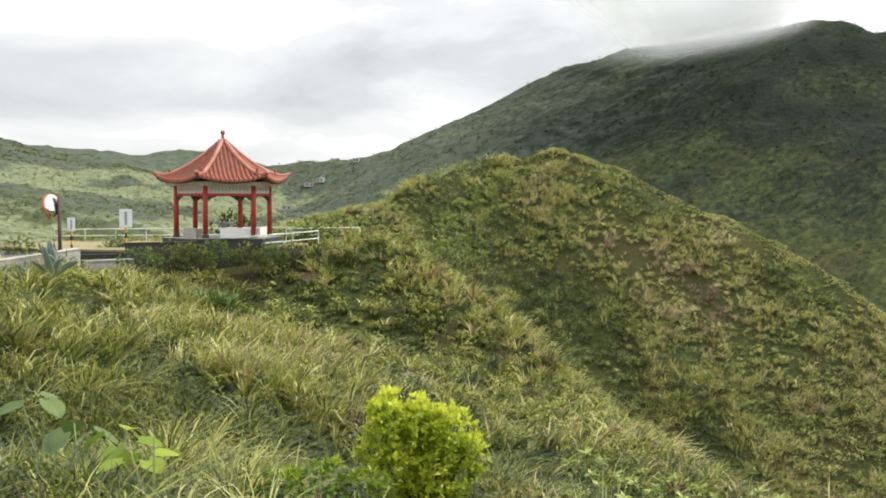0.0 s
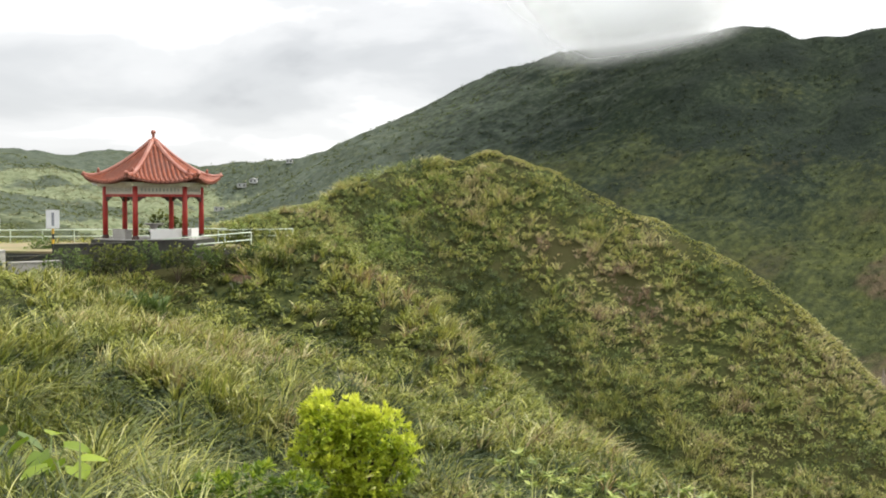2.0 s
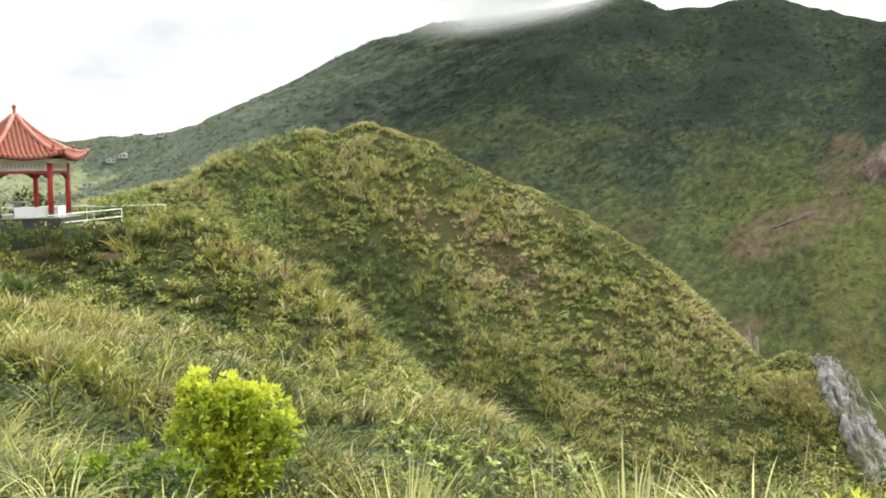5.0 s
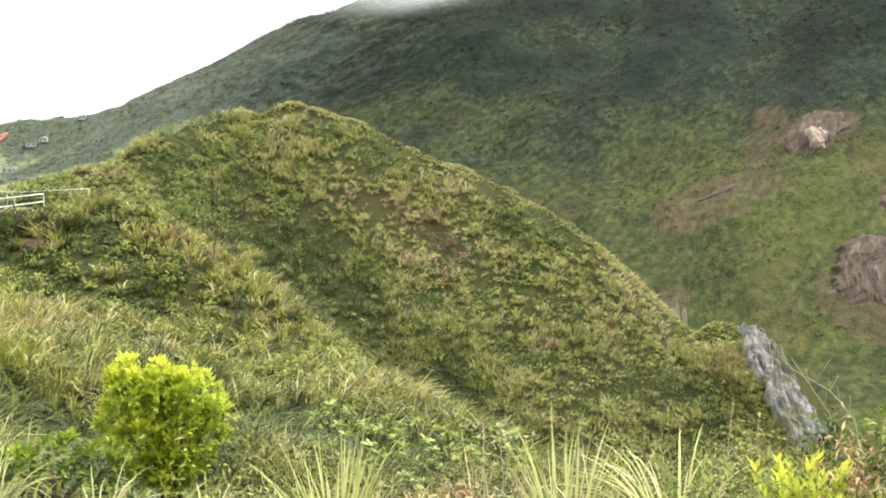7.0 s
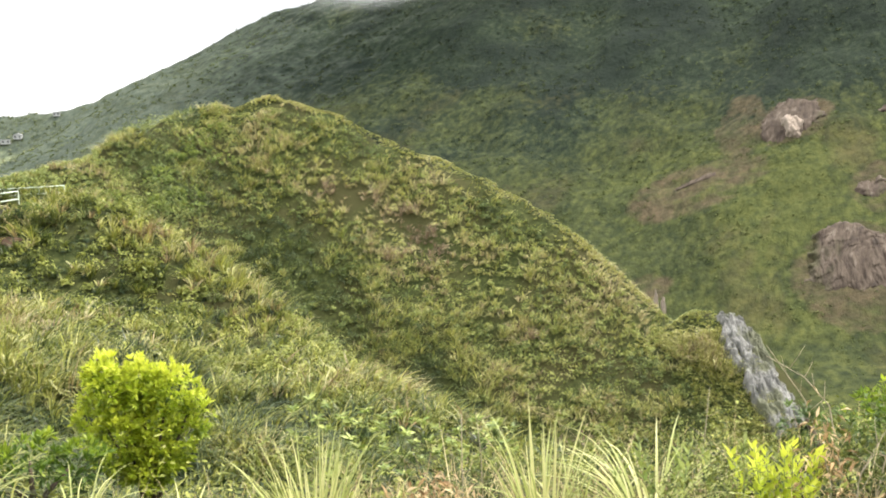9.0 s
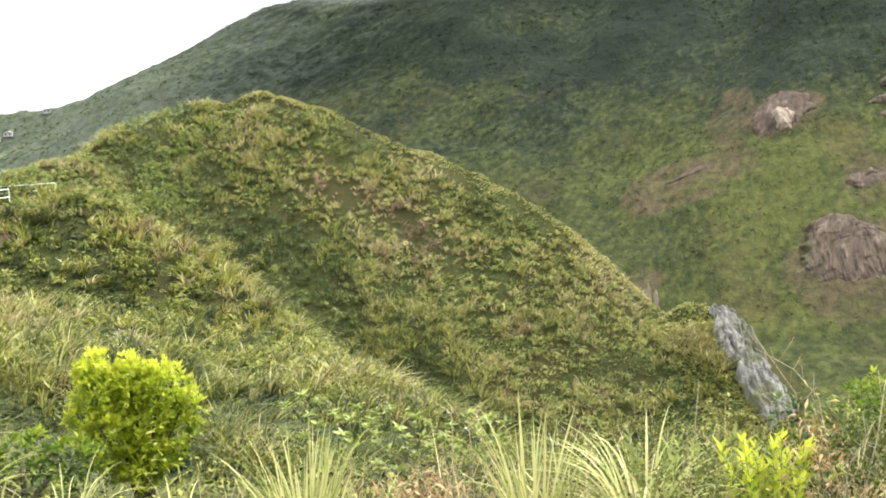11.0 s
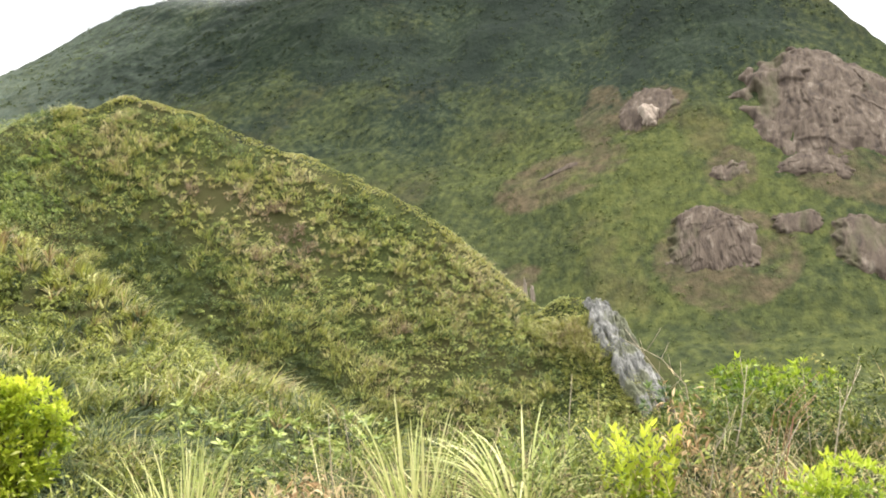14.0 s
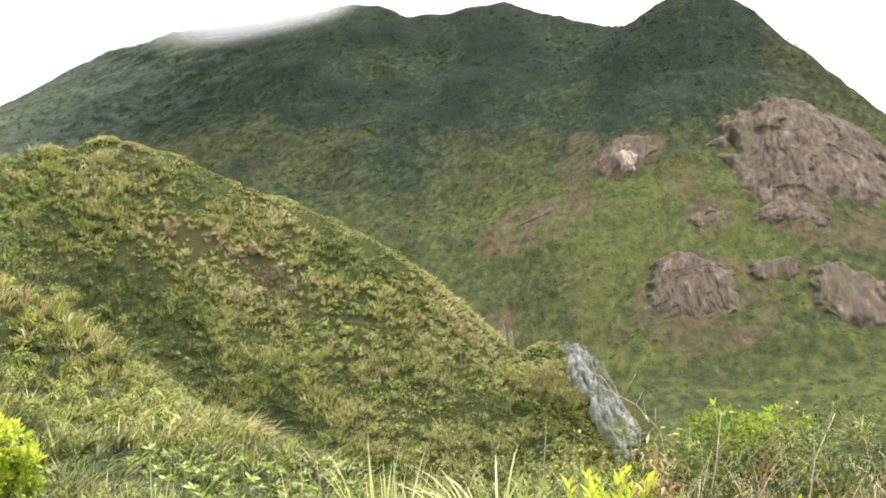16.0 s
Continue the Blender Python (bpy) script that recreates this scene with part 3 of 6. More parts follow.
def open_ground(x, y):
    """Where plants may grow: not on the terrace's paving, the road or the pavilion."""
    pad = (np.hypot(x + 11.6, y - 57.2) < 4.6)
    d, _, _ = from_ridge(x, y, TERRACE[:4])
    ok = ~pad & ~((d < 3.2) & (x < -8.5)) & ~((x < -15) & (y > 47.5 + 0.3 * (x + 15)) & (y < 60))
    for ex, ey, ea, eb in EARTH:
        ok &= ((x - ex) / ea) ** 2 + ((y - ey) / eb) ** 2 > (1.6 if ey < 30 else 0.9)
    return ok


def bowl_side(x, y):
    d, _, side = from_ridge(x, y, BRINK)
    return (side < 0) | ((d < 5) & (y > 20)) | (d < 1.5)


def base_of(x, y, sink=0.05):
    return np.stack([x, y, height(x, y) - sink], -1)



# the near bowl: fountains of silver grass over a low, darker under-layer
def bowl_keep(x, y):
    return in_sight(x, y) & open_ground(x, y) & bowl_side(x, y)


x, y = scatter(15000, -34, 24, 6.5, 68, bowl_keep)
x2, y2 = scatter(2200, -13, 4, 6.5, 34, bowl_keep)
x, y = np.append(x, x2), np.append(y, y2)
r = np.hypot(x, y)
cluster = np.clip(0.55 + 1.2 * fractal(x, y, 1.7, 2, 0.5, 35), 0, 1)
low = (np.degrees(np.arctan2(x, y)) > 2.5) & (r < 19)
keep = rows_of(len(x), 0, 1) < np.where(low, 0.25, np.where(r < 24, 1.0, 0.85)) * np.clip(cluster * 1.7, 0.08, 1)
x, y, r, low, cluster = x[keep], y[keep], r[keep], low[keep], cluster[keep]
gx, gy = downhill(x, y)
dry = fractal(x, y, 9, 3, 0.6, 21)
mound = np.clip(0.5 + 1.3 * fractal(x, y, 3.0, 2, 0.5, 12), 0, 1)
spur, _, _ = from_ridge(x, y, SPUR)
# along the spur's crest the tint rises: bright grass plus a painted lit edge
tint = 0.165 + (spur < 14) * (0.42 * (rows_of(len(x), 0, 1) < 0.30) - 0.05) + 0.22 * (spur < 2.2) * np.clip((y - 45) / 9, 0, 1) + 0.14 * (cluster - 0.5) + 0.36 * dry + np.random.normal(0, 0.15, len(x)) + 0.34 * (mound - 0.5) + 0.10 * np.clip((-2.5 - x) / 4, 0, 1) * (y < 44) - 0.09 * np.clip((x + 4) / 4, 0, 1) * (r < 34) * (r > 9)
breeze = fractal(x, y, 2.4, 2, 0.5, 33)
lean = np.stack([gx * 0.2 + 0.08 + 0.15 * breeze, gy * 0.2 - 0.08 + 0.15 * fractal(x, y, 2.4, 2, 0.5, 34)], -1) + np.random.normal(0, 0.30, (len(x), 2))
b = base_of(x, y)
high = np.clip(0.42 + 0.45 * mound + 0.45 * cluster + np.random.normal(0, 0.18, len(x)), 0.4, 1.4)
big = np.where((np.degrees(np.arctan2(x, y)) < -8) & (r < 32), 1.3, 1)
high = high * np.where(low, 0.5, 1) * np.where(spur < 2.2, 1.0, np.where(spur < 9, 0.9, 1)) * big * np.where((r < 15) & (np.abs(np.degrees(np.arctan2(x, y)) + 1.7) < 5.5), 0.38, 1)
wide = np.clip(0.028 + 0.0014 * r, 0.042, 0.082) * big
first, near, beyond = r < 15, (r >= 15) & (r < 30), r >= 30
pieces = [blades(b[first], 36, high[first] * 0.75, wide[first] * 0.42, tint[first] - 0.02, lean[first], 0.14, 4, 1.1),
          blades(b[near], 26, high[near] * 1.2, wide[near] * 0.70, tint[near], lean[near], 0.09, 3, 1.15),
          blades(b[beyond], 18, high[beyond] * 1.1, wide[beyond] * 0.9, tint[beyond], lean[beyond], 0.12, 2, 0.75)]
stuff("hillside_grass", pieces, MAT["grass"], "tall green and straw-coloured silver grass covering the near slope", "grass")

x, y = scatter(10000, -34, 24, 6.5, 68, bowl_keep)
x2, y2 = scatter(8500, -13, 6, 6.5, 34, bowl_keep)
x, y = np.append(x, x2), np.append(y, y2)
tint = 0.11 - 0.03 * (from_ridge(x, y, SPUR)[0] < 14) + 0.2 * fractal(x, y, 6, 3, 0.6, 25) + np.random.normal(0, 0.12, len(x)) + 0.45 * (rows_of(len(x), 0, 1) < 0.08)
r = np.hypot(x, y)
pieces = [leaves(base_of(x, y, 0.0), 8, rows_of(len(x), 0.2, 0.5), np.clip(0.03 + 0.0016 * r, 0.045, 0.13), tint, 0.6, 0.6, 2.6)]
stuff("undergrowth", pieces, MAT["leaf"], "low dark-green weeds and ferns between the grass", "weeds")


# the hill: rough clumps of dry grass and leafy scrub, with brown patches
def hill_face(x, y):
    d, _, side = from_ridge(x, y, HILL)
    d2, _, s2 = from_ridge(x, y, CLIFF_END)
    return ((side < 0) | (d < 4) | (d2 < 12)) & (d < 46) & in_sight(x, y) & (np.hypot(x, y) > 62) & (height(x, y) > -25) & ~((x < 5) & (y < 66)) & (d2 > 2.0) & ~((s2 > 0) & (y < 87))


def scars(x, d):
    """Where the soil shows through on the hill's face."""
    return np.exp(-((x - 18.6) / 2.6) ** 2 - ((d - 10.8) / 1.9) ** 2) + np.exp(-((x - 24.2) / 2.6) ** 2 - ((d - 10.2) / 2.0) ** 2)


def hill_tint(x, y, d, base, spread):
    """Paler along the crest, dry grass and sunlit rim both put into the tint; greener towards the gully and the
    pavilion.
    """
    t = base - 0.08 + 0.55 * fractal(x, y, 11, 4, 0.62, 41) + 0.26 * fractal(x, y, 4.5, 2, 0.5, 43) + np.random.normal(0, spread, len(x))
    t = t + 0.20 * np.exp(-d / 3.5) * np.clip((x - 4) / 8, 0, 1) + 0.3 * (y < 91) * np.clip(1 - d / 8, 0, 1)
    t = t - 0.14 * np.clip((15 - x) / 12, 0, 1) - 0.24 * np.clip((d - 13) / 12, 0, 1) - 0.15 * np.clip((x - 32) / 8, 0, 1) * np.clip((d - 5) / 6, 0, 1)
    t = np.clip(t, 0.12 + 0.1 * fractal(x, y, 2.5, 2, 0.5, 45), 0.59 + 0.06 * fractal(x, y, 3, 2, 0.5, 44))
    d2, _, _ = from_ridge(x, y, CLIFF_END)
    t = np.where((d2 < 8) & (y < 90), np.minimum(t + 0.22 * np.clip(1.3 - d2 / 6, 0, 1), 0.62), t)
    saddle = np.clip((2 - x) / 8, 0, 1)
    t = t * (1 - saddle) + saddle * (0.50 + 0.14 * fractal(x, y, 3, 2, 0.5, 46))
    scar = scars(x, d) * (0.7 + fractal(x, y, 4, 2, 0.5, 5)) + 0.5 * np.exp(-((x - 27) / 7) ** 2 - ((d - 15) / 4) ** 2)
    # the sunlit rim of the crest, painted as an even pale tint
    edge = np.exp(-(d / 2.4) ** 2) * np.clip((x - 6) / 6, 0, 1)
    t = t * (1 - edge) + edge * (0.50 + np.random.normal(0, 0.05, len(x)))
    return t + 0.6 * np.clip(scar, 0, 1)


x, y = scatter(26500, -24, 64, 50, 125, hill_face)
cluster = np.clip(0.55 + 1.2 * fractal(x, y, 2.0, 2, 0.5, 53), 0, 1)
d, _, _ = from_ridge(x, y, HILL)
keep = rows_of(len(x), 0, 1) < np.clip(2.2 * cluster, 0.45, 1) * (1 - 0.6 * scars(x, d))
x, y = x[keep], y[keep]
# combed grass along the crest, tinted pale for its sunlit rim, and on its last yards, down to the edge of the rock
x2, y2 = scatter(3000, 41, 48, 70, 93, lambda x, y: (from_ridge(x, y, CLIFF_END)[0] < 5.5) & (x < 46.3 - 0.02 * (84 - y) + 0.5 * fractal(x, y, 1.5, 2, 0.5, 58)) & (from_ridge(x, y, HILL)[2] < 0.5))
x3, y3 = scatter(26000, 5, 45, 84, 122, lambda x, y: from_ridge(x, y, HILL)[0] < 1.3)
x2, y2 = np.append(x2, x3), np.append(y2, y3)
late = np.append(np.zeros(len(x), bool), np.ones(len(x2), bool))
x, y = np.append(x, x2), np.append(y, y2)
gx, gy = downhill(x, y)
d, _, _ = from_ridge(x, y, HILL)
tint = hill_tint(x, y, d, 0.51, 0.17)
tint[late] = 0.36 + 0.14 * (y[late] > 90) + 0.22 * fractal(x[late], 0.3 * y[late], 1.2, 2, 0.5, 59) + np.random.normal(0, 0.06, late.sum())
lean = np.stack([gx * 0.5 + 0.10, gy * 0.5], -1) + np.random.normal(0, 0.2, (len(x), 2))
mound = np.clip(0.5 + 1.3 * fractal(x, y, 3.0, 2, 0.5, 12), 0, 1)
high = np.clip(0.45 + 1.35 * mound + np.random.normal(0, 0.25, len(x)), 0.35, 2.2)
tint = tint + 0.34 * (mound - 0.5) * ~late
high = np.where(late, 0.75 * high ** 0.5, high)
high = high * np.where(x < 2, 0.8, 1) * np.where((d < 3) & (x > 8), 0.42, 1)
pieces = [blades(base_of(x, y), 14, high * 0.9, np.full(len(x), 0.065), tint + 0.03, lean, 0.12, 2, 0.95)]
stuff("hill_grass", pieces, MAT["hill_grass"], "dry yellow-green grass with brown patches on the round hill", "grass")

x, y = scatter(7500, -24, 64, 50, 125, hill_face)
x2, y2 = scatter(1500, -14, 4, 60, 108, hill_face)
x, y = np.append(x, x2), np.append(y, y2)
d, _, _ = from_ridge(x, y, HILL)
keep = ~((d < 2.6) & (x > 8)) & (rows_of(len(x), 0, 1) > 0.85 * scars(x, d)) & ~((from_ridge(x, y, CLIFF_END)[0] < 5) & (y < 91))
x, y, d = x[keep], y[keep], d[keep]
tint = hill_tint(x, y, d, 0.55, 0.13)
rad = np.clip(rows_of(len(x), 0.35, 1.0) * (1.1 + 0.9 * fractal(x, y, 6, 2, 0.5, 63)), 0.3, 1.7)
tint = tint - 0.05
rad = rad * np.where((y < 100) & (x > 36) & (d < 6), 0.5, 1)
pieces = [leaves(base_of(x, y, -0.25), 44, rad, np.full(len(x), 0.075), tint, 0.9, 0.4, 3.4)]
stuff("hill_scrub", pieces, MAT["hill_leaf"], "olive-green leafy scrub covering the round hill", "scrub")

# leafy shrubs: below the terrace, in the gully and on the spur
x, y = scatter(12000, -34, 24, 9, 68, bowl_keep)
thick = fractal(x, y, 9, 3, 0.6, 61)
r = np.hypot(x, y)
hollow = (np.degrees(np.arctan2(x, y)) > 2.5) & (r < 19)
keep = rows_of(len(x), 0, 1) < np.where(hollow, 0.45, 0.6) * np.clip(0.7 * hollow + 0.05 * (from_ridge(x, y, SPUR)[0] < 9) - 0.05 + 0.5 * thick + 0.6 * np.clip((r - 20) / 22, 0, 1), 0.0, 0.8)
x, y, r = x[keep], y[keep], r[keep]
rad = rows_of(len(x), 0.3, 0.85) * np.where(from_ridge(x, y, SPUR)[0] < 16, 1.25, 1)
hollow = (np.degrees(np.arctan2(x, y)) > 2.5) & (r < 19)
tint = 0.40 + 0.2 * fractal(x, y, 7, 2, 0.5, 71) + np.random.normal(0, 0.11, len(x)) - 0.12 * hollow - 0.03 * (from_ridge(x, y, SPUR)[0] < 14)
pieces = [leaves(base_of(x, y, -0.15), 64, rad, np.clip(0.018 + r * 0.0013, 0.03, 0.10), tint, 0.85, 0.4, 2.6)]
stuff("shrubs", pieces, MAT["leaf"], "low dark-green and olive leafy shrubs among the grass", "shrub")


# scrub woods on the mountain, the valley floor and the far hills
def before_crest(x, y):
    d, _, side = from_ridge(x, y, MOUNTAIN)
    d2, _, side2 = from_ridge(x, y, TEAPOT)
    return ((side < 0) | (d < 6)) & ((side2 < 0) | (d2 < 4) | (x < 330))


def overgrown(x, y):
    ragged = 0.4 * fractal(x, y, 9, 3, 0.6, 95)
    return (in_patches(x, y, ROCKS) + ragged < 0.1) & (in_patches(x, y, BARE) + ragged < rows_of(len(x), 0.2, 0.9))


x, y = scatter(135000, -480, 480, 140, 1180, lambda x, y: in_sight(x, y, -25, 50) & (np.hypot(x, y) > 172) & before_crest(x, y))
r = np.hypot(x, y)
g = meadow(x, y)
grove = np.clip(0.5 + 1.5 * fractal(x, y, 26, 3, 0.6, 83), 0, 1)
west = x < -40 - 0.05 * y
keep = (rows_of(len(x), 0, 1) < (np.clip(1.35 - r / 600, 0.25, 1) + 0.4 * west) * (0.3 + 0.7 * grove)) & overgrown(x, y)
x, y, r, g = x[keep], y[keep], r[keep], g[keep]
b = base_of(x, y, 0.0)
field = fields(x, y) > rows_of(len(x), 0.1, 0.7)
# the high woods' darker tint paints in the shadow of the cloud
tint = 0.21 - 0.10 * np.clip((b[:, 2] - 30) / 40, 0, 1) * np.clip((x - 60) / 120, 0, 1) + 0.45 * field + 0.28 * far_haze(x, y) + 0.20 * fractal(x, y, 60, 4, 0.6, 81) + 0.30 * g + np.random.normal(0, 0.05, len(x))
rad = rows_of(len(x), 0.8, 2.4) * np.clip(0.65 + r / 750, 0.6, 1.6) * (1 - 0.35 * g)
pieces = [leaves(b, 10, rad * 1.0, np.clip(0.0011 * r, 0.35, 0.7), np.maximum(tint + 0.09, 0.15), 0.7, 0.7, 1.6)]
woods = stuff("woods", pieces, MAT["canopy"], "dense dark-green scrub and low trees on the mountain", "woods")


# ---- rock: each face is a lumpy slab bedded into its slope ----
def rock_face(name, cx, cy, width, tall, thick, mat, label, seed, rough=1.0, crack=4.0, nu=80, nv=60, lean=0.0, steepen=0.0):
    """A rock face centred at (cx, cy): width along the slope, tall up the slope (in plan), standing thick metres proud."""
    gx, gy = downhill(np.array([cx]), np.array([cy]), 12.0)
    up = -np.array([gx[0], gy[0]])
    steep = np.hypot(*up)
    steep = max(steep, 0.35)
    up = np.array([cx, cy]) / math.hypot(cx, cy)
    side = np.array([up[1], -up[0]])
    c, s = math.cos(lean), math.sin(lean)
    side, up = side * c + up * s, up * c - side * s
    u, v = np.meshgrid(np.linspace(-1, 1, nu), np.linspace(-1, 1, nv))
    x = cx + side[0] * u * width / 2 + up[0] * v * tall / 2
    y = cy + side[1] * u * width / 2 + up[1] * v * tall / 2
    z = height(x, y)
    wob = fractal(u * 1.6 + seed, v * 1.6, 1.0, 4, 0.6, 100 + seed)
    rad = (np.abs(u) ** 2.6 + np.abs(v) ** 2.6) ** (1 / 2.6) + 0.30 * wob + 0.14 * fractal(u * 7, v * 7, 1.0, 2, 0.5, 180 + seed) + 0.08
    body = np.clip(1 - np.clip(rad, 0, 2) ** 5, -1.0, 1)
    ww, hh = u * width / 2, v * tall / 2 * np.sqrt(1 + steep ** 2)
    # jointed blocks at two sizes, each proud by its own amount, broken by upright cracks
    bend = 5.0 * fractal(ww, hh, 14.0, 4, 0.6, 110 + seed)
    relief = 0.75 * fractal(ww + 0.3 * bend, hh * 0.2, crack * 2.0, 5, 0.62, 130 + seed)
    for wide, tall_, amount, k in ((3.0, 12.0, 0.30, 0), (1.0, 5.0, 0.16, 40)):
        iu = np.floor((ww + bend) / (crack * wide))
        iv = np.floor((hh + 0.7 * bend) / (crack * tall_) + 3 * lattice(iu, iu * 0, 190 + seed + k))
        fu = (ww + bend) / (crack * wide) - iu
        fv = (hh + 0.7 * bend) / (crack * tall_) + 3 * lattice(iu, iu * 0, 190 + seed + k) - iv
        lean_in = (lattice(iu, iv, 200 + seed + k) - 0.5) * 0.5 * (fu - 0.5) + (lattice(iu, iv, 210 + seed + k) - 0.2) * 0.45 * (0.5 - fv)
        relief = relief + amount * (lattice(iu, iv, 120 + seed + k) - 0.5 + lean_in)
        relief = relief - 0.25 * amount * np.clip(1 - np.minimum(fu, 1 - fu) * 12, 0, 1)
    seam = np.clip(1 - np.abs(fractal(ww + 0.5 * bend, hh * 0.16, crack * 1.6, 3, 0.55, 150 + seed)) * 10, 0, 1)
    relief = relief - 0.20 * seam
    out = thick * (0.6 * body + rough * relief * np.clip(body * 1.3, 0, 1)) - thick * (0.1 + 0.5 * (1 - np.clip(body, 0, 1)))
    out = out + steepen * (v + 1) * np.clip(body * 1.5, 0, 1)
    n = np.array([-up[0] * 0.9, -up[1] * 0.9, 0.45])
    verts = np.stack([x + n[0] * out, y + n[1] * out, z + n[2] * out], -1).reshape(-1, 3)
    me = mesh_from(name, verts, grid_faces(nv, nu), [MAT[mat]])
    return tagged(new(name, me), label, "rock")


rock_face("cliff", 288, 322, 74, 84, 2.3, "brown_rock", "tall reddish-brown cliff on the mountain's flank", 1, 1.5, 3.2, 190, 150, 0.0, 4.0)
rock_face("crag", 203, 282, 33, 36, 1.6, "brown_rock", "broad brown crag above the valley", 2, 1.5, 2.0, 170, 130, 0.0, 1.5)
rock_face("crag", 240, 252, 30, 28, 1.7, "brown_rock", "small dark-brown crag above the valley", 3, 1.5, 3.0, 80, 60, 0.0, 1.2)
rock_face("crag", 236, 365, 26, 34, 1.8, "brown_rock", "narrow brown crag high on the slope", 4, 1.0, 3.0, 70, 60, 0.0, 1.2)
rock_face("bare_rock", 232.5, 359.5, 9, 18, 3.6, "pale_rock", "pale bare rock streak high on the slope", 5, 1.0, 2.0, 40, 40, 0.25, 2.5)
rock_face("crag", 231, 307, 16, 14, 2.2, "brown_rock", "small brown outcrop among the grass", 6, 1.3, 2.5, 40, 30)
rock_face("crag", 229, 272, 18, 13, 2.2, "brown_rock", "small brown outcrop among the grass", 7, 1.3, 2.5, 40, 30)
rock_face("crag", 254, 292, 28, 15, 1.8, "brown_rock", "broken brown ledge under the cliff", 8, 1.4, 3.0)
rock_face("rock_ledge", 195, 362, 22, 6, 1.6, "brown_rock", "dark rock ledge across the bare slope", 11, 1.0, 3.0, 40, 24)


def outcrop_strip():
    """The grey broken rock where the hill's ridge ends, falling towards the valley."""
    a, b = np.linspace(0, 1, 170), np.linspace(-1, 1, 64)
    s, v = np.meshgrid(a, b)
    line = np.array(CLIFF_END[1:6])
    k = s * (len(line) - 1)
    x = np.interp(k, np.arange(len(line)), line[:, 0])
    y = np.interp(k, np.arange(len(line)), line[:, 1])
    wide = 1.45 + 0.45 * s + 0.9 * fractal(s * 9, s * 0 + np.sign(v), 1.0, 4, 0.65, 139)
    x = x - v * wide
    y = y - 0.15 * v * wide
    edge = np.clip((1 - np.abs(v)) / 0.18, 0, 1) * np.clip(s / 0.05, 0, 1)
    n = fractal(x, y, 1.3, 5, 0.68, 140)
    step = np.round(fractal(x * 1.4, y * 0.6, 1.8, 3, 0.6, 141) * 5) / 5
    crack = np.clip(1 - np.abs(fractal(x, y * 0.4, 1.1, 2, 0.5, 142)) * 8, 0, 1)
    rough = fractal(v * wide * 2.2 + 0.6 * n, s * 7, 0.7, 4, 0.68, 143)
    z = height(x, y) - 0.10 + 0.6 * edge + (0.28 * n + 0.3 * step - 0.3 * crack + 0.6 * rough) * (0.3 + 0.7 * edge)
    x = x - 0.25 * step + 0.2 * n
    me = mesh_from("rock_outcrop", np.stack([x, y, z], -1).reshape(-1, 3), grid_faces(*s.shape), [MAT["grey_rock"]])
    return tagged(new("rock_outcrop", me), "bare grey rock rib at the end of the grassy hill", "rock")


outcrop_strip()


def boulder(x, y, size, tall, seed, label):
    bm = bmesh.new()
    bmesh.ops.create_icosphere(bm, subdivisions=3, radius=1)
    for v in bm.verts:
        k = 1 + 0.35 * noise.noise(v.co * 1.7 + Vector((seed, 0, 0))) + 0.15 * noise.noise(v.co * 4)
        v.co = Vector((v.co.x * size * k, v.co.y * size * k, v.co.z * tall * k * (1.2 - 0.3 * abs(v.co.x))))
    ob = part("boulder", bm, "pale_rock", None, label, pose(x, y, ground_z(x, y) + tall * 0.3, 0, 0, seed * 40))
    return tagged(ob, "", "boulder", "pale boulders")


# ---- the cloud that hugs the mountain's crest: thin veils one behind the other ----
cm = bpy.data.materials.new("cloud")
cm.use_nodes = True
ct = cm.node_tree
ct.nodes.clear()
co = ct.nodes.new("ShaderNodeOutputMaterial")
dens = ct.nodes.new("ShaderNodeAttribute")
dens.attribute_name = "thickness"
dif = node(ct, "ShaderNodeBsdfDiffuse", Color=(0.51, 0.515, 0.52, 1))
trl = node(ct, "ShaderNodeBsdfTranslucent", Color=(0.51, 0.515, 0.52, 1))
add = ct.nodes.new("ShaderNodeAddShader")
ct.links.new(dif.outputs[0], add.inputs[0])
ct.links.new(trl.outputs[0], add.inputs[1])
clear = ct.nodes.new("ShaderNodeBsdfTransparent")
cmix = ct.nodes.new("ShaderNodeMixShader")
ct.links.new(dens.outputs["Fac"], cmix.inputs[0])
ct.links.new(clear.outputs[0], cmix.inputs[1])
ct.links.new(add.outputs[0], cmix.inputs[2])
ct.links.new(cmix.outputs[0], co.inputs["Surface"])


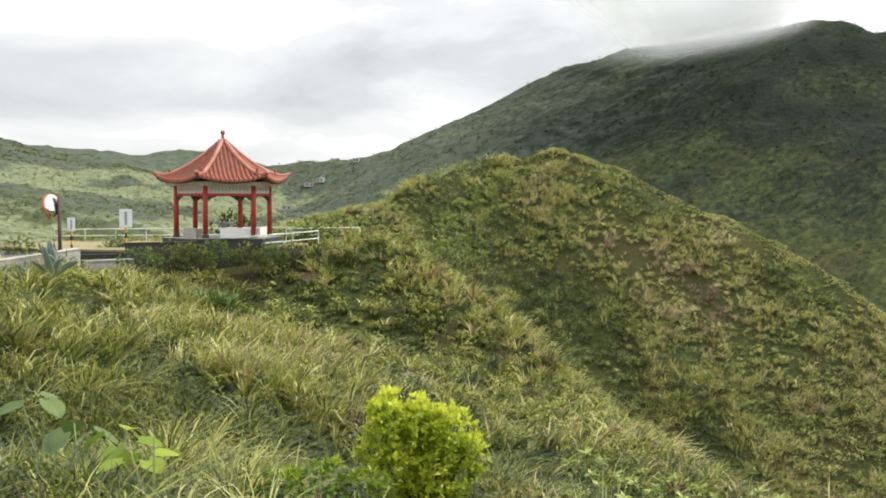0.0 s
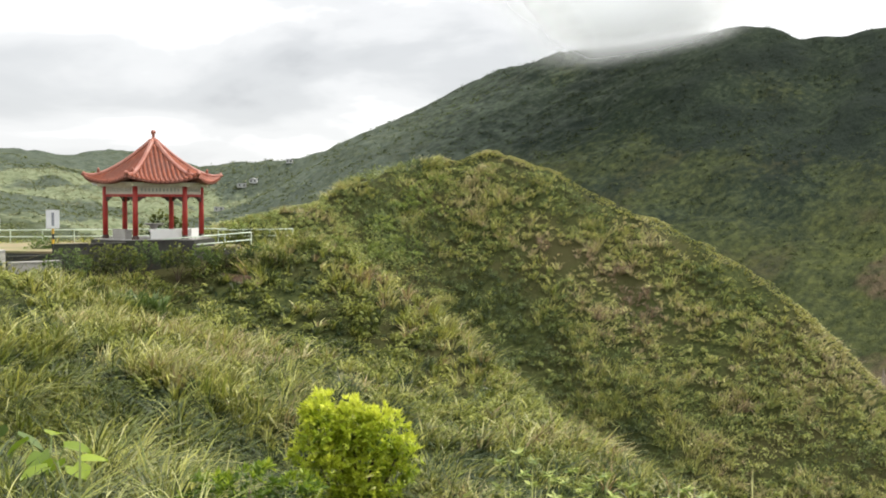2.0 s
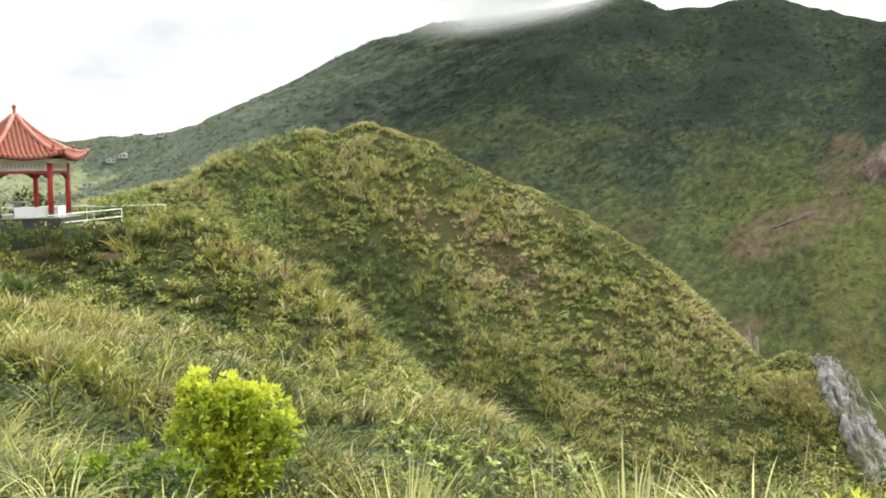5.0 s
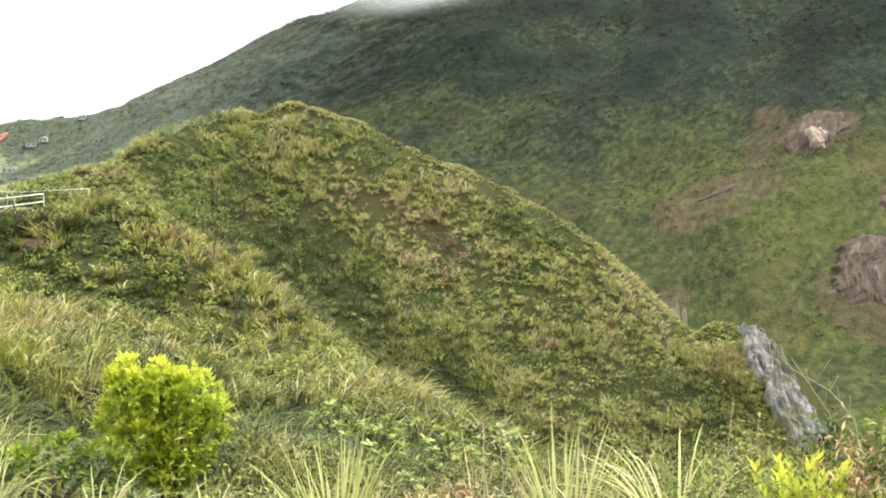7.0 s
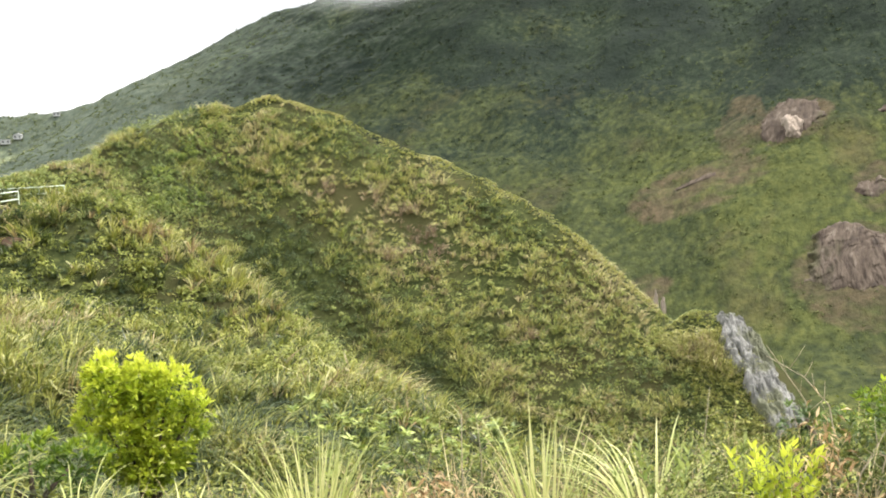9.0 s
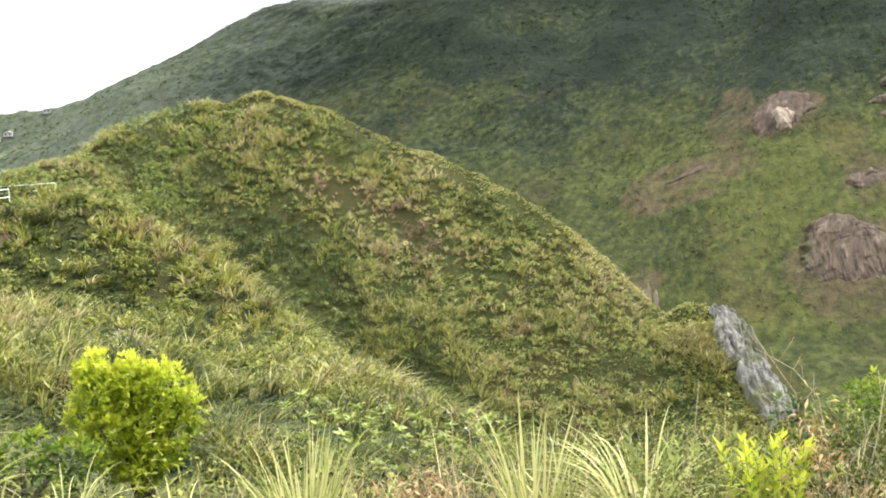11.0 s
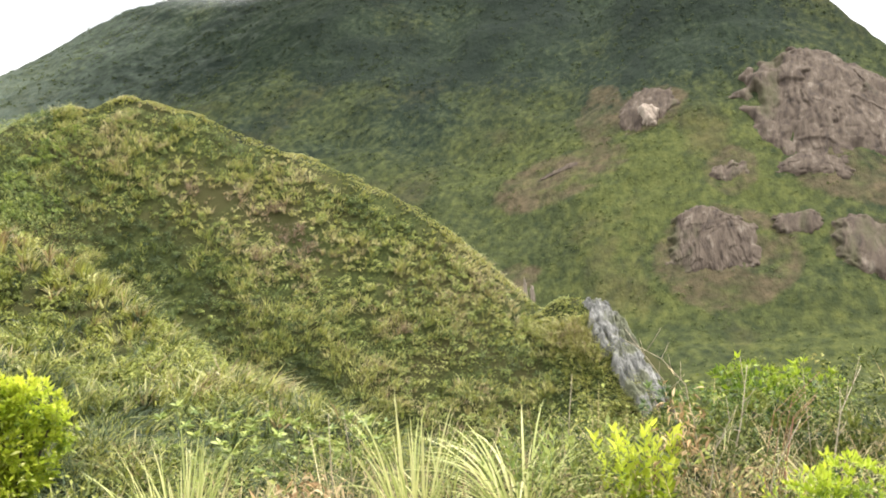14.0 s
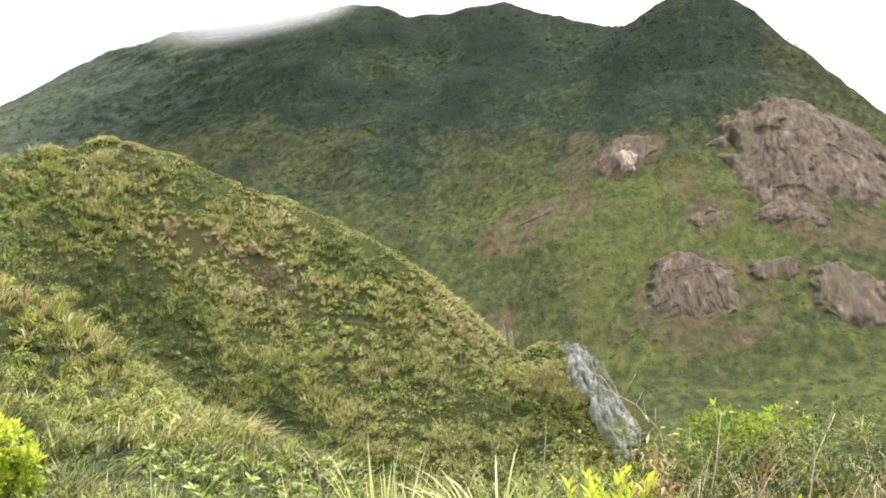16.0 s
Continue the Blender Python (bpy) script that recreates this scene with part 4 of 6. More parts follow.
def cloud_cap():
    cloud = thing("cloud", pose(150, 690, 110), "white cloud cap hugging the mountain ridge", "cloud")
    for i in range(4):
        az = np.linspace(1.0, 24.0, 130)
        v = np.linspace(0, 1, 56)
        a, t = np.meshgrid(az, v)
        r = np.interp(a, [1, 9.4, 12.2, 15, 19, 24], [760, 700, 672, 645, 612, 590]) - 10 * i
        low = np.interp(a, [5, 8, 10, 12.2, 15, 18, 20, 22], [0.114, 0.110, 0.110, 0.114, 0.122, 0.133, 0.146, 0.168])
        z = 2.1 + r * (low + 0.17 * t)
        x, y = r * np.sin(np.radians(a)), r * np.cos(np.radians(a))
        puff = fractal(x * 0.6 + 40 * i, z * 1.2, 55, 5, 0.5, 150 + i)
        d = np.clip((t - 0.02) / 0.22 + 0.45 * puff * np.clip(t * 8, 0, 1), 0, 1) * np.clip((a - 6.6 + 10 * np.clip(t - 0.25, 0, 1)) / 5.0 + 0.4 * puff, 0, 1) * np.clip((21.0 - a) / 4.5 + 0.4 * puff, 0, 1)
        d = d ** 1.5 * np.clip((1 - t) / 0.6, 0, 1) * 0.9 * np.clip(t / 0.1, 0, 1) ** 1.5 * np.clip((a - 1.2) / 3, 0, 1)
        d[0, :] = 0
        me = mesh_from("veil", np.stack([x - 150, y - 690 + 6 * puff, z - 110], -1).reshape(-1, 3), grid_faces(*a.shape), [cm])
        at = me.attributes.new("thickness", "FLOAT", "POINT")
        at.data.foreach_set("value", d.astype(np.float32).ravel())
        me.polygons.foreach_set("use_smooth", np.ones(len(me.polygons), bool))
        ob = new("veil", me)
        ob.parent = cloud
    return cloud


# ---- building pieces ----
def part(name, bm, mat, parent=None, label="", m=None, smooth=False):
    """Links a bmesh as one mesh object, under a thing or part when one is given."""
    me = bpy.data.meshes.new(name)
    bm.to_mesh(me)
    bm.free()
    me.materials.append(MAT[mat] if isinstance(mat, str) else mat)
    if smooth:
        me.polygons.foreach_set("use_smooth", np.ones(len(me.polygons), bool))
    ob = new(name, me)
    if parent is not None:
        ob.parent = parent
    if m is not None:
        ob.matrix_basis = m
    return tagged(ob, label)


def thing(name, m, label, category, group=""):
    return_ob = new(name)
    return_ob.empty_display_size = 0.2
    return_ob.matrix_basis = m
    return tagged(return_ob, label, category, group)


def box(sx, sy, sz, bevel=0.015, at=(0, 0, 0)):
    """A bevelled box whose base centre lies at `at`."""
    bm = bmesh.new()
    bmesh.ops.create_cube(bm, size=1)
    bmesh.ops.scale(bm, vec=(sx, sy, sz), verts=bm.verts)
    bmesh.ops.translate(bm, vec=(at[0], at[1], at[2] + sz / 2), verts=bm.verts)
    if bevel:
        bmesh.ops.bevel(bm, geom=bm.edges[:], offset=bevel, segments=2, affect="EDGES")
    return bm


def tube(points, radius, sides=10, cap=True, taper=None):
    """A round bar along points; radius may shrink to taper."""
    bm = bmesh.new()
    pts = [Vector(p) for p in points]
    rings = []
    for i, p in enumerate(pts):
        t = (pts[min(i + 1, len(pts) - 1)] - pts[max(i - 1, 0)]).normalized()
        a = t.orthogonal().normalized() if i == 0 else (a - t * a.dot(t)).normalized()
        b = t.cross(a)
        rad = radius if taper is None else radius + (taper - radius) * i / (len(pts) - 1)
        rings.append([bm.verts.new(p + (a * math.cos(2 * math.pi * k / sides) + b * math.sin(2 * math.pi * k / sides)) * rad) for k in range(sides)])
    for r0, r1 in zip(rings, rings[1:]):
        for k in range(sides):
            bm.faces.new((r0[k], r0[(k + 1) % sides], r1[(k + 1) % sides], r1[k]))
    if cap:
        bm.faces.new(rings[0][::-1])
        bm.faces.new(rings[-1])
    return bm


def lathe(profile, sides=20):
    """A turned solid from (radius, z) pairs."""
    bm = bmesh.new()
    rings = [[bm.verts.new((r * math.cos(2 * math.pi * k / sides), r * math.sin(2 * math.pi * k / sides), z)) for k in range(sides)] for r, z in profile]
    for r0, r1 in zip(rings, rings[1:]):
        for k in range(sides):
            bm.faces.new((r0[k], r0[(k + 1) % sides], r1[(k + 1) % sides], r1[k]))
    bm.faces.new(rings[0][::-1])
    bm.faces.new(rings[-1])
    return bm


def prism(outline, z0, z1):
    """An upright solid over an outline of (x, y)."""
    bm = bmesh.new()
    lo = [bm.verts.new((x, y, z0)) for x, y in outline]
    hi = [bm.verts.new((x, y, z1)) for x, y in outline]
    n = len(lo)
    for k in range(n):
        bm.faces.new((lo[k], lo[(k + 1) % n], hi[(k + 1) % n], hi[k]))
    bm.faces.new(lo[::-1])
    bm.faces.new(hi)
    bmesh.ops.recalc_face_normals(bm, faces=bm.faces)
    return bm


def ground_z(x, y):
    return float(height(np.array([x]), np.array([y]))[0])


# ---- the pavilion ----
PAV = (-11.6, 56.8)
TURN = 11.5 + 8.3          # degrees by which its front side faces off the y axis
COL_R, EAVE_R = 2.44, 3.45


def hex_at(r, k, half=False):
    """Corner k of the six-sided plan (0 and 1 are the front pair)."""
    a = radians(-90 - 30 + 60 * k + (30 if half else 0))
    return Vector((r * math.cos(a), r * math.sin(a), 0))


def hip(k, s):
    p = hex_at(EAVE_R * s, k)
    return Vector((p.x, p.y, 3.08 + 2.06 * max(1 - s, 0) ** 1.62 + 0.16 * s ** 9))


def roof_point(k, u, s, lift=0.0):
    """A place on roof face k: u from hip to hip, s from apex to eave."""
    a, b = hip(k, s), hip(k + 1, s)
    p = a.lerp(b, u)
    p.z += -0.30 * s ** 2.2 * 4 * u * (1 - u) + lift
    return p


def roof_face(k):
    bm = bmesh.new()
    n, m = 14, 14
    top = [[bm.verts.new(roof_point(k, i / n, 0.02 + 0.98 * j / m)) for i in range(n + 1)] for j in range(m + 1)]
    low = [[bm.verts.new(roof_point(k, i / n, 0.02 + 0.98 * j / m, -0.13)) for i in range(n + 1)] for j in range(m + 1)]
    for j in range(m):
        for i in range(n):
            bm.faces.new((top[j][i], top[j + 1][i], top[j + 1][i + 1], top[j][i + 1]))
            bm.faces.new((low[j][i], low[j][i + 1], low[j + 1][i + 1], low[j + 1][i]))
    for i in range(n):
        bm.faces.new((top[m][i], low[m][i], low[m][i + 1], top[m][i + 1]))
    return bm


def tile_row(k, u):
    """One row of round cover tiles, running from its hip or the apex down to the eave, with a lip at every tile."""
    bm = bmesh.new()
    # rows keep an even spacing, so those off the middle start lower down
    s0 = max(0.10, abs(u - 0.5) * 2 * 1.02)
    steps = max(4, int((1.015 - s0) / 0.055))
    rings = []
    side = (hip(k + 1, 1) - hip(k, 1)).normalized()
    for j in range(steps + 1):
        s = s0 + (1.015 - s0) * j / steps
        uu = 0.5 + (u - 0.5) / s
        c = roof_point(k, min(max(uu, 0.0), 1.0), s)
        for lip in (1.0, 0.84):
            ring = []
            for q in range(6):
                a = math.pi * q / 5
                ring.append(bm.verts.new(c + side * (0.088 * lip * math.cos(a)) + Vector((0, 0, 0.105 * lip * math.sin(a) + 0.01))))
            rings.append(ring)
            if j in (0, steps):
                break
    for r0, r1 in zip(rings, rings[1:]):
        for q in range(5):
            bm.faces.new((r0[q], r0[q + 1], r1[q + 1], r1[q]))
    bm.faces.new(rings[-1])
    bmesh.ops.remove_doubles(bm, verts=bm.verts, dist=0.0005)
    return bm


def make_pavilion():
    pav = thing("pavilion", pose(*PAV, 0, 0, 0, TURN), "six-sided red pavilion with a curved orange tile roof", "pavilion")
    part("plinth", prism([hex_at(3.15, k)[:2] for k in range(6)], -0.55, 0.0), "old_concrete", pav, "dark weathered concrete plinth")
    part("floor_slab", prism([hex_at(3.0, k)[:2] for k in range(6)], 0.0, 0.05), "concrete", pav)
    for k in range(6):
        c = hex_at(COL_R, k)
        col = part("column", lathe([(0.135, 0.2), (0.13, 1.6), (0.125, 2.95)], 18), "red_paint", pav, m=pose(c.x, c.y, 0), smooth=True)
        part("column_base", lathe([(0.19, 0.05), (0.19, 0.14), (0.15, 0.2), (0.137, 0.24)], 18), "dark_wood", col, "dark stone column foot")
        a, b = hex_at(COL_R, k), hex_at(COL_R, k + 1)
        mid, way = (a + b) / 2, (b - a)
        ang = math.degrees(math.atan2(way.y, way.x))
        ln = way.length - 0.24
        side = pose(mid.x, mid.y, 0, 0, 0, ang)
        part("lower_beam", box(ln, 0.13, 0.13, 0.012, (0, 0, 2.18)), "red_paint", pav, m=side)
        part("upper_beam", box(ln, 0.15, 0.10, 0.012, (0, 0, 2.76)), "cream_paint", pav, m=side)
        frieze = part("frieze_panel", box(ln, 0.06, 0.45, 0.006, (0, 0, 2.31)), "cream_paint", pav, "cream frieze panel with faded grey characters", m=side)
        # unreadable characters painted along the panel
        for i in range(11):
            w = 0.085
            part("mark", box(w, 0.012, random.uniform(0.13, 0.19), 0, (-0.9 + 0.18 * i, -0.034, 2.44 + random.uniform(-0.01, 0.01))), "frieze_mark", frieze)
        for sgn in (-1, 1):
            bm = prism([(0, 0), (0.42, 0), (0.36, 0.06), (0.22, 0.10), (0.12, 0.20), (0, 0.24)], -0.04, 0.04)
            bmesh.ops.rotate(bm, matrix=Matrix.Rotation(radians(90), 3, "X"), verts=bm.verts)
            bmesh.ops.scale(bm, vec=(1, 1, -1), verts=bm.verts)
            bmesh.ops.reverse_faces(bm, faces=bm.faces)
            part("bracket", bm, "dark_wood", pav, "dark carved corner bracket", m=side @ pose(-sgn * ln / 2, 0, 2.18, 0, 0, 0 if sgn > 0 else 180))
        part("eave_board", box((hip(k + 1, 0.86) - hip(k, 0.86)).length - 0.1, 0.05, 0.20, 0.008, (0, 0, 2.70)), "cream_paint", pav,
             m=pose(*(hex_at(EAVE_R * 0.80 * 0.94, k, True) * 0.93)[:2], 0, 0, 0, ang))
        face = part("roof_face", roof_face(k), "roof_pan", pav, smooth=True)
        for i in range(15):
            part("roof_rib", tile_row(k, (i + 0.5) / 15), "roof_tile", face, smooth=True)
        # drip tiles along the eave
        for i in range(15):
            p = roof_point(k, (i + 0.5) / 15, 1.0, -0.10)
            bm = bmesh.new()
            bmesh.ops.create_cone(bm, cap_ends=True, segments=10, radius1=0.088, radius2=0.088, depth=0.05)
            part("drip_tile", bm, "ridge_tile", face, m=Matrix.Translation(p + Vector((0, 0, 0.11))) @ pose(0, 0, 0, 90, 0, ang))
        pts = [hip(k, s) + Vector((0, 0, 0.07)) for s in np.linspace(0.03, 1.0, 16)]
        tip = hip(k, 1.0)
        out = Vector((tip.x, tip.y, 0)).normalized()
        pts.append(tip + out * 0.10 + Vector((0, 0, 0.15)))
        ridge = part("hip_ridge", tube(pts, 0.125, 10, True, 0.11), "ridge_tile", pav, smooth=True)
        knob = hip(k, 0.80) + Vector((0, 0, 0.16))
        part("ridge_ornament", lathe([(0.05, 0.0), (0.085, 0.05), (0.06, 0.12), (0.08, 0.17), (0.02, 0.24)], 10), "ridge_tile", ridge, m=Matrix.Translation(knob), smooth=True)
    part("soffit", prism([hex_at(3.1, k)[:2] for k in range(6)], 2.865, 2.90), "cream_paint", pav, "pale plastered ceiling under the eaves")
    part("finial", lathe([(0.17, 5.02), (0.13, 5.18), (0.08, 5.26), (0.075, 5.42), (0.12, 5.48), (0.125, 5.56), (0.09, 5.63), (0.03, 5.66)], 16), "ridge_tile", pav, "weathered roof finial", smooth=True)
    return pav


pavilion = make_pavilion()

FLAT = pose(*PAV, 0, 0, 0, TURN)


def bench(x0, x1, y, high, mat, label, back=True):
    """A low masonry bench between the columns."""
    b = thing("bench", FLAT @ pose((x0 + x1) / 2, y, 0.05), label, "bench", "benches in the pavilion")
    w = x1 - x0
    part("seat", box(w, 0.42, 0.09, 0.015, (0, 0.2, high - 0.12)), mat, b)
    part("front_panel", box(w - 0.06, 0.10, high, 0.012, (0, -0.06, 0)), mat, b)
    part("foot", box(0.22, 0.3, high - 0.13, 0.012, (-w / 2 + 0.2, 0.2, 0)), mat, b)
    part("foot", box(0.22, 0.3, high - 0.13, 0.012, (w / 2 - 0.2, 0.2, 0)), mat, b)
    return b


bench(-0.50, 1.10, -1.88, 0.50, "white_paint", "white painted masonry bench between the red columns")
b2 = bench(-0.55, 0.55, -0.1, 0.50, "concrete", "grey concrete bench between the red columns")
b2.matrix_basis = FLAT @ pose(hex_at(COL_R * 0.86, 5, True).x, hex_at(COL_R * 0.86, 5, True).y, 0.05, 0, 0, -60)
b3 = bench(-0.55, 0.55, -0.1, 0.52, "white_paint", "white painted masonry bench between the red columns")
b3.matrix_basis = FLAT @ pose(hex_at(COL_R * 0.86, 1, True).x, hex_at(COL_R * 0.86, 1, True).y, 0.05, 0, 0, 60)

table = thing("stone_table", FLAT @ pose(0.0, 0.1, 0.05), "round grey stone table inside the pavilion", "table")
part("tabletop", lathe([(0.45, 0.66), (0.48, 0.68), (0.48, 0.74), (0.46, 0.76)], 24), "concrete", table, smooth=False)
part("pedestal", lathe([(0.24, 0.0), (0.16, 0.2), (0.14, 0.5), (0.26, 0.66)], 18), "concrete", table, smooth=True)


# ---- the terrace: paving, walls, railings, road furniture ----
def slab_along(a, b, depth, z0, z1, mat, name, label, category, top_drop=0.0):
    """A straight wall from a to b (x, y), with its own coping."""
    a, b = Vector((*a, 0)), Vector((*b, 0))
    way = b - a
    ang = math.degrees(math.atan2(way.y, way.x))
    w = thing(name, pose(*((a + b) / 2)[:2], z0, 0, 0, ang), label, category)
    bm = box(way.length, depth, z1 - z0, 0.02)
    for v in bm.verts:
        if v.co.z > (z1 - z0) / 2:
            v.co.z -= top_drop * (0.5 - v.co.x / way.length)
    part("wall_body", bm, mat, w)
    cop = box(way.length + 0.02, depth + 0.06, 0.07, 0.012, (0, 0, z1 - z0 + 0.002))
    for v in cop.verts:
        v.co.z -= top_drop * (0.5 - v.co.x / way.length)
    part("coping", cop, "concrete" if mat != "old_concrete" else "old_concrete", w)
    return w


PAD = [(-19.5, 52.5), (-15.2, 51.6), (-12.3, 53.4), (-9.3, 54.8), (-7.6, 57.6), (-7.4, 62.0), (-15.6, 63.0), (-22.0, 62.4), (-23.5, 56.0)]
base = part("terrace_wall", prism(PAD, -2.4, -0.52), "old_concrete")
tagged(base, "dark concrete base of the terrace", "wall", kind="structure")
pad = part("terrace_paving", prism([(x * 1.0 + 0.002, y) for x, y in PAD], -0.519, -0.42), "paving")
tagged(pad, "worn yellowish paved terrace round the pavilion", "terrace", kind="structure")
road = part("road", prism([(-62, 30), (-60, 36), (-30, 52.5), (-19.6, 58.0), (-19.6, 52.4), (-17.0, 50.2), (-28.0, 43.0)], -2.6, -0.62), "asphalt")
tagged(road, "narrow grey asphalt road beside the terrace", "road", kind="structure")

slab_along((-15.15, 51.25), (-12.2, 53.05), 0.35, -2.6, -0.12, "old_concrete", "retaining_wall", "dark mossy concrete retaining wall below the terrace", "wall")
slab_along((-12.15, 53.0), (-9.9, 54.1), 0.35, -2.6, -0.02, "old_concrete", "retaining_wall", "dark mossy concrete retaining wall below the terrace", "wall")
slab_along((-16.5, 49.3), (-14.75, 50.9), 0.4, -2.8, -0.86, "concrete", "kerb_wall", "low pale concrete kerb wall beside the road", "wall")
slab_along((-17.3, 50.6), (-15.5, 51.6), 0.3, -2.4, -0.66, "old_concrete", "kerb_wall", "low dark concrete kerb wall beside the road", "wall")
slab_along((-19.4, 40.3), (-16.15, 47.4), 0.35, -3.0, -0.20, "concrete", "parapet", "pale concrete road parapet rising to a blunt end", "parapet", 0.50)


def railing(points, label, rails=(0.95, 0.5), group="pipe railings"):
    """Pipe rails on posts; points (x, y, z) at the posts' feet."""
    pts = [Vector(p) for p in points]
    o = pts[0]
    rl = thing("pipe_railing", Matrix.Translation(o), label, "railing", group)
    for p in pts:
        d = p - o
        part("post", tube([d, d + Vector((0, 0, rails[0]))], 0.03, 8), "rail_paint", rl, smooth=False)
    for hgt in rails:
        line = [p - o + Vector((0, 0, hgt + 0.02 * math.sin(3.1 * i))) for i, p in enumerate(pts)]
        part("rail", tube(line, 0.032, 8), "rail_paint", rl, smooth=True)
    return rl


railing([(-22.6 + 1.75 * i, 62.4 + 0.12 * i, -0.63 + 0.012 * i) for i in range(10)], "pale green and white pipe railing behind the pavilion", (0.88, 0.50))
railing([(-8.9, 60.9, -0.55), (-7.4, 60.8, -0.52), (-6.0, 60.6, -0.48), (-4.7, 60.4, -0.46)], "pale green and white pipe railing behind the pavilion", (0.88, 0.52))
railing([(-10.6, 53.95, -0.75), (-9.2, 55.1, -0.66), (-7.9, 56.4, -0.58), (-6.7, 57.7, -0.50)], "white pipe railing along the terrace edge", (0.82, 0.42))


def road_sign(x, y, z0, plate_w, plate_h, z_plate, face, lean, label):
    s = thing("road_sign", pose(x, y, z0, lean, 0, face), label, "road sign", "road signs by the terrace")
    top = z_plate + plate_h * 0.5
    n = 5
    span = z_plate - plate_h / 2
    for i in range(n):
        part("post_band", tube([(0, 0, span * i / n), (0, 0, span * (i + 1) / n)], 0.055, 10), "post_yellow" if i % 2 == 0 else "post_black", s,
             "yellow painted post band" if i % 2 == 0 else "black painted post band")
    part("upper_post", tube([(0, 0, span), (0, 0, top + 0.04)], 0.045, 10), "galvanised", s)
    plate = part("plate", box(plate_w, 0.03, plate_h, 0.012, (0, -0.07, z_plate - plate_h / 2)), "sign_white", s, "white enamelled plate")
    part("bar", box(plate_w * 0.20, 0.008, plate_h * 0.72, 0, (0, -0.09, z_plate - plate_h * 0.36)), "sign_grey", plate)
    return s


road_sign(-18.0, 52.0, -0.62, 0.36, 0.66, 1.42, 12, 0, "small white sign on a yellow and black post")
road_sign(-15.3, 51.8, -0.62, 0.60, 0.88, 1.72, 16, 0, "white sign on a yellow and black striped post")

mir = thing("traffic_mirror", pose(-17.5, 49.0, ground_z(-17.5, 49.0)), "round convex traffic mirror on a dark rusty pole", "traffic mirror")
low = -ground_z(-17.5, 49.0)
part("pole", tube([(0, 0, -0.3), (0, 0, low + 2.15)], 0.085, 12), "rust_pole", mir, smooth=True)
part("arm", tube([(0, 0, low + 1.75), (-0.22, -0.10, low + 1.75)], 0.03, 8), "galvanised", mir)
disc = lathe([(0.55, -0.05), (0.562, 0.0), (0.55, 0.05)], 36)
face_way = pose(-0.30, -0.14, low + 1.72, 90, 0, 70) @ pose(0, 0, 0, -6, 0, 0)
rim = part("rim", disc, "orange_rim", mir, "orange-red mirror rim", m=face_way, smooth=False)
part("mirror_face", lathe([(0.52, 0.052)] + [(0.52 * math.cos(a), 0.052 + 0.10 * math.sin(a)) for a in np.linspace(0.1, 1.5, 8)], 36), "mirror_glass", rim, "silvery convex mirror glass", smooth=True)
part("mirror_back", lathe([(0.50, -0.052), (0.42, -0.10), (0.2, -0.13), (0.02, -0.135)][::-1], 36), "sign_white", rim, "white back shell", smooth=True)
part("clamp", box(0.16, 0.14, 0.12, 0.01, (-0.12, -0.06, low + 1.68)), "post_black", mir)

cloud_cap()
for i, (bx, by, bs, bt) in enumerate(((147.6, 303.0, 0.8, 4.8), (149.6, 302.2, 0.8, 3.8), (146.2, 303.6, 1.0, 2.4))):
    boulder(bx, by, bs, bt, i + 1, "pale pinkish boulder on the slope beyond the hill")


# ---- far houses ----
def house(x, y, w, d, h, turn, roof="flat"):
    hs = thing("house", pose(x, y, ground_z(x, y) - 0.5, 0, 0, turn), "small white house on the far wooded slope", "house", "far houses")
    part("wall", box(w, d, h, 0.05), "white_house", hs)
    if roof == "flat":
        part("roof", box(w + 0.5, d + 0.5, 0.4, 0.05, (0, 0, h + 0.005)), "house_roof", hs)
    else:
        bm = prism([(-w / 2 - 0.4, 0), (w / 2 + 0.4, 0), (0, h * 0.45)], -d / 2 - 0.3, d / 2 + 0.3)
        bmesh.ops.rotate(bm, matrix=Matrix.Rotation(radians(90), 3, "X"), verts=bm.verts)
        part("roof", bm, "house_roof", hs, m=pose(0, 0, h + 0.005))
    n = max(2, int(w / 2.4))
    for i in range(n):
        for lv in range(max(1, int(h / 3))):
            win = part("window", box(1.1, 0.12, 1.3, 0.02, (-w / 2 + w * (i + 0.5) / n, -d / 2 - 0.01, 1.2 + 3 * lv)), "window_dark", hs)
            part("sill", box(1.3, 0.2, 0.12, 0.02, (-w / 2 + w * (i + 0.5) / n, -d / 2 - 0.05, 1.06 + 3 * lv)), "white_house", win)
    return hs


house(-106, 850, 7, 5, 3.2, 10)
house(-97, 852, 6, 5, 3, -8, "gable")
house(-108, 742, 6.5, 5, 2.8, 5)
house(-205, 800, 6, 5, 3, 15, "gable")
house(-70, 868, 5, 4, 3, -10)

# ---- plants near the camera ----
tint_material("lime_leaf", [(0.0, (0.028, 0.06, 0.012)), (0.35, (0.115, 0.19, 0.02)), (0.65, (0.39, 0.485, 0.035)), (1.0, (0.665, 0.70, 0.085))], 0.42, 0.42, 0.4, 0.10)
tint_material("fresh_leaf", [(0.0, (0.04, 0.075, 0.025)), (0.5, (0.17, 0.24, 0.055)), (1.0, (0.42, 0.46, 0.13))], 0.45, 0.3, 0.4, 0.14)
tint_material("dead_leaf", [(0.0, (0.17, 0.10, 0.05)), (0.5, (0.42, 0.28, 0.14)), (1.0, (0.68, 0.54, 0.33))], 0.8, 0.2, 0.2, 0.15)
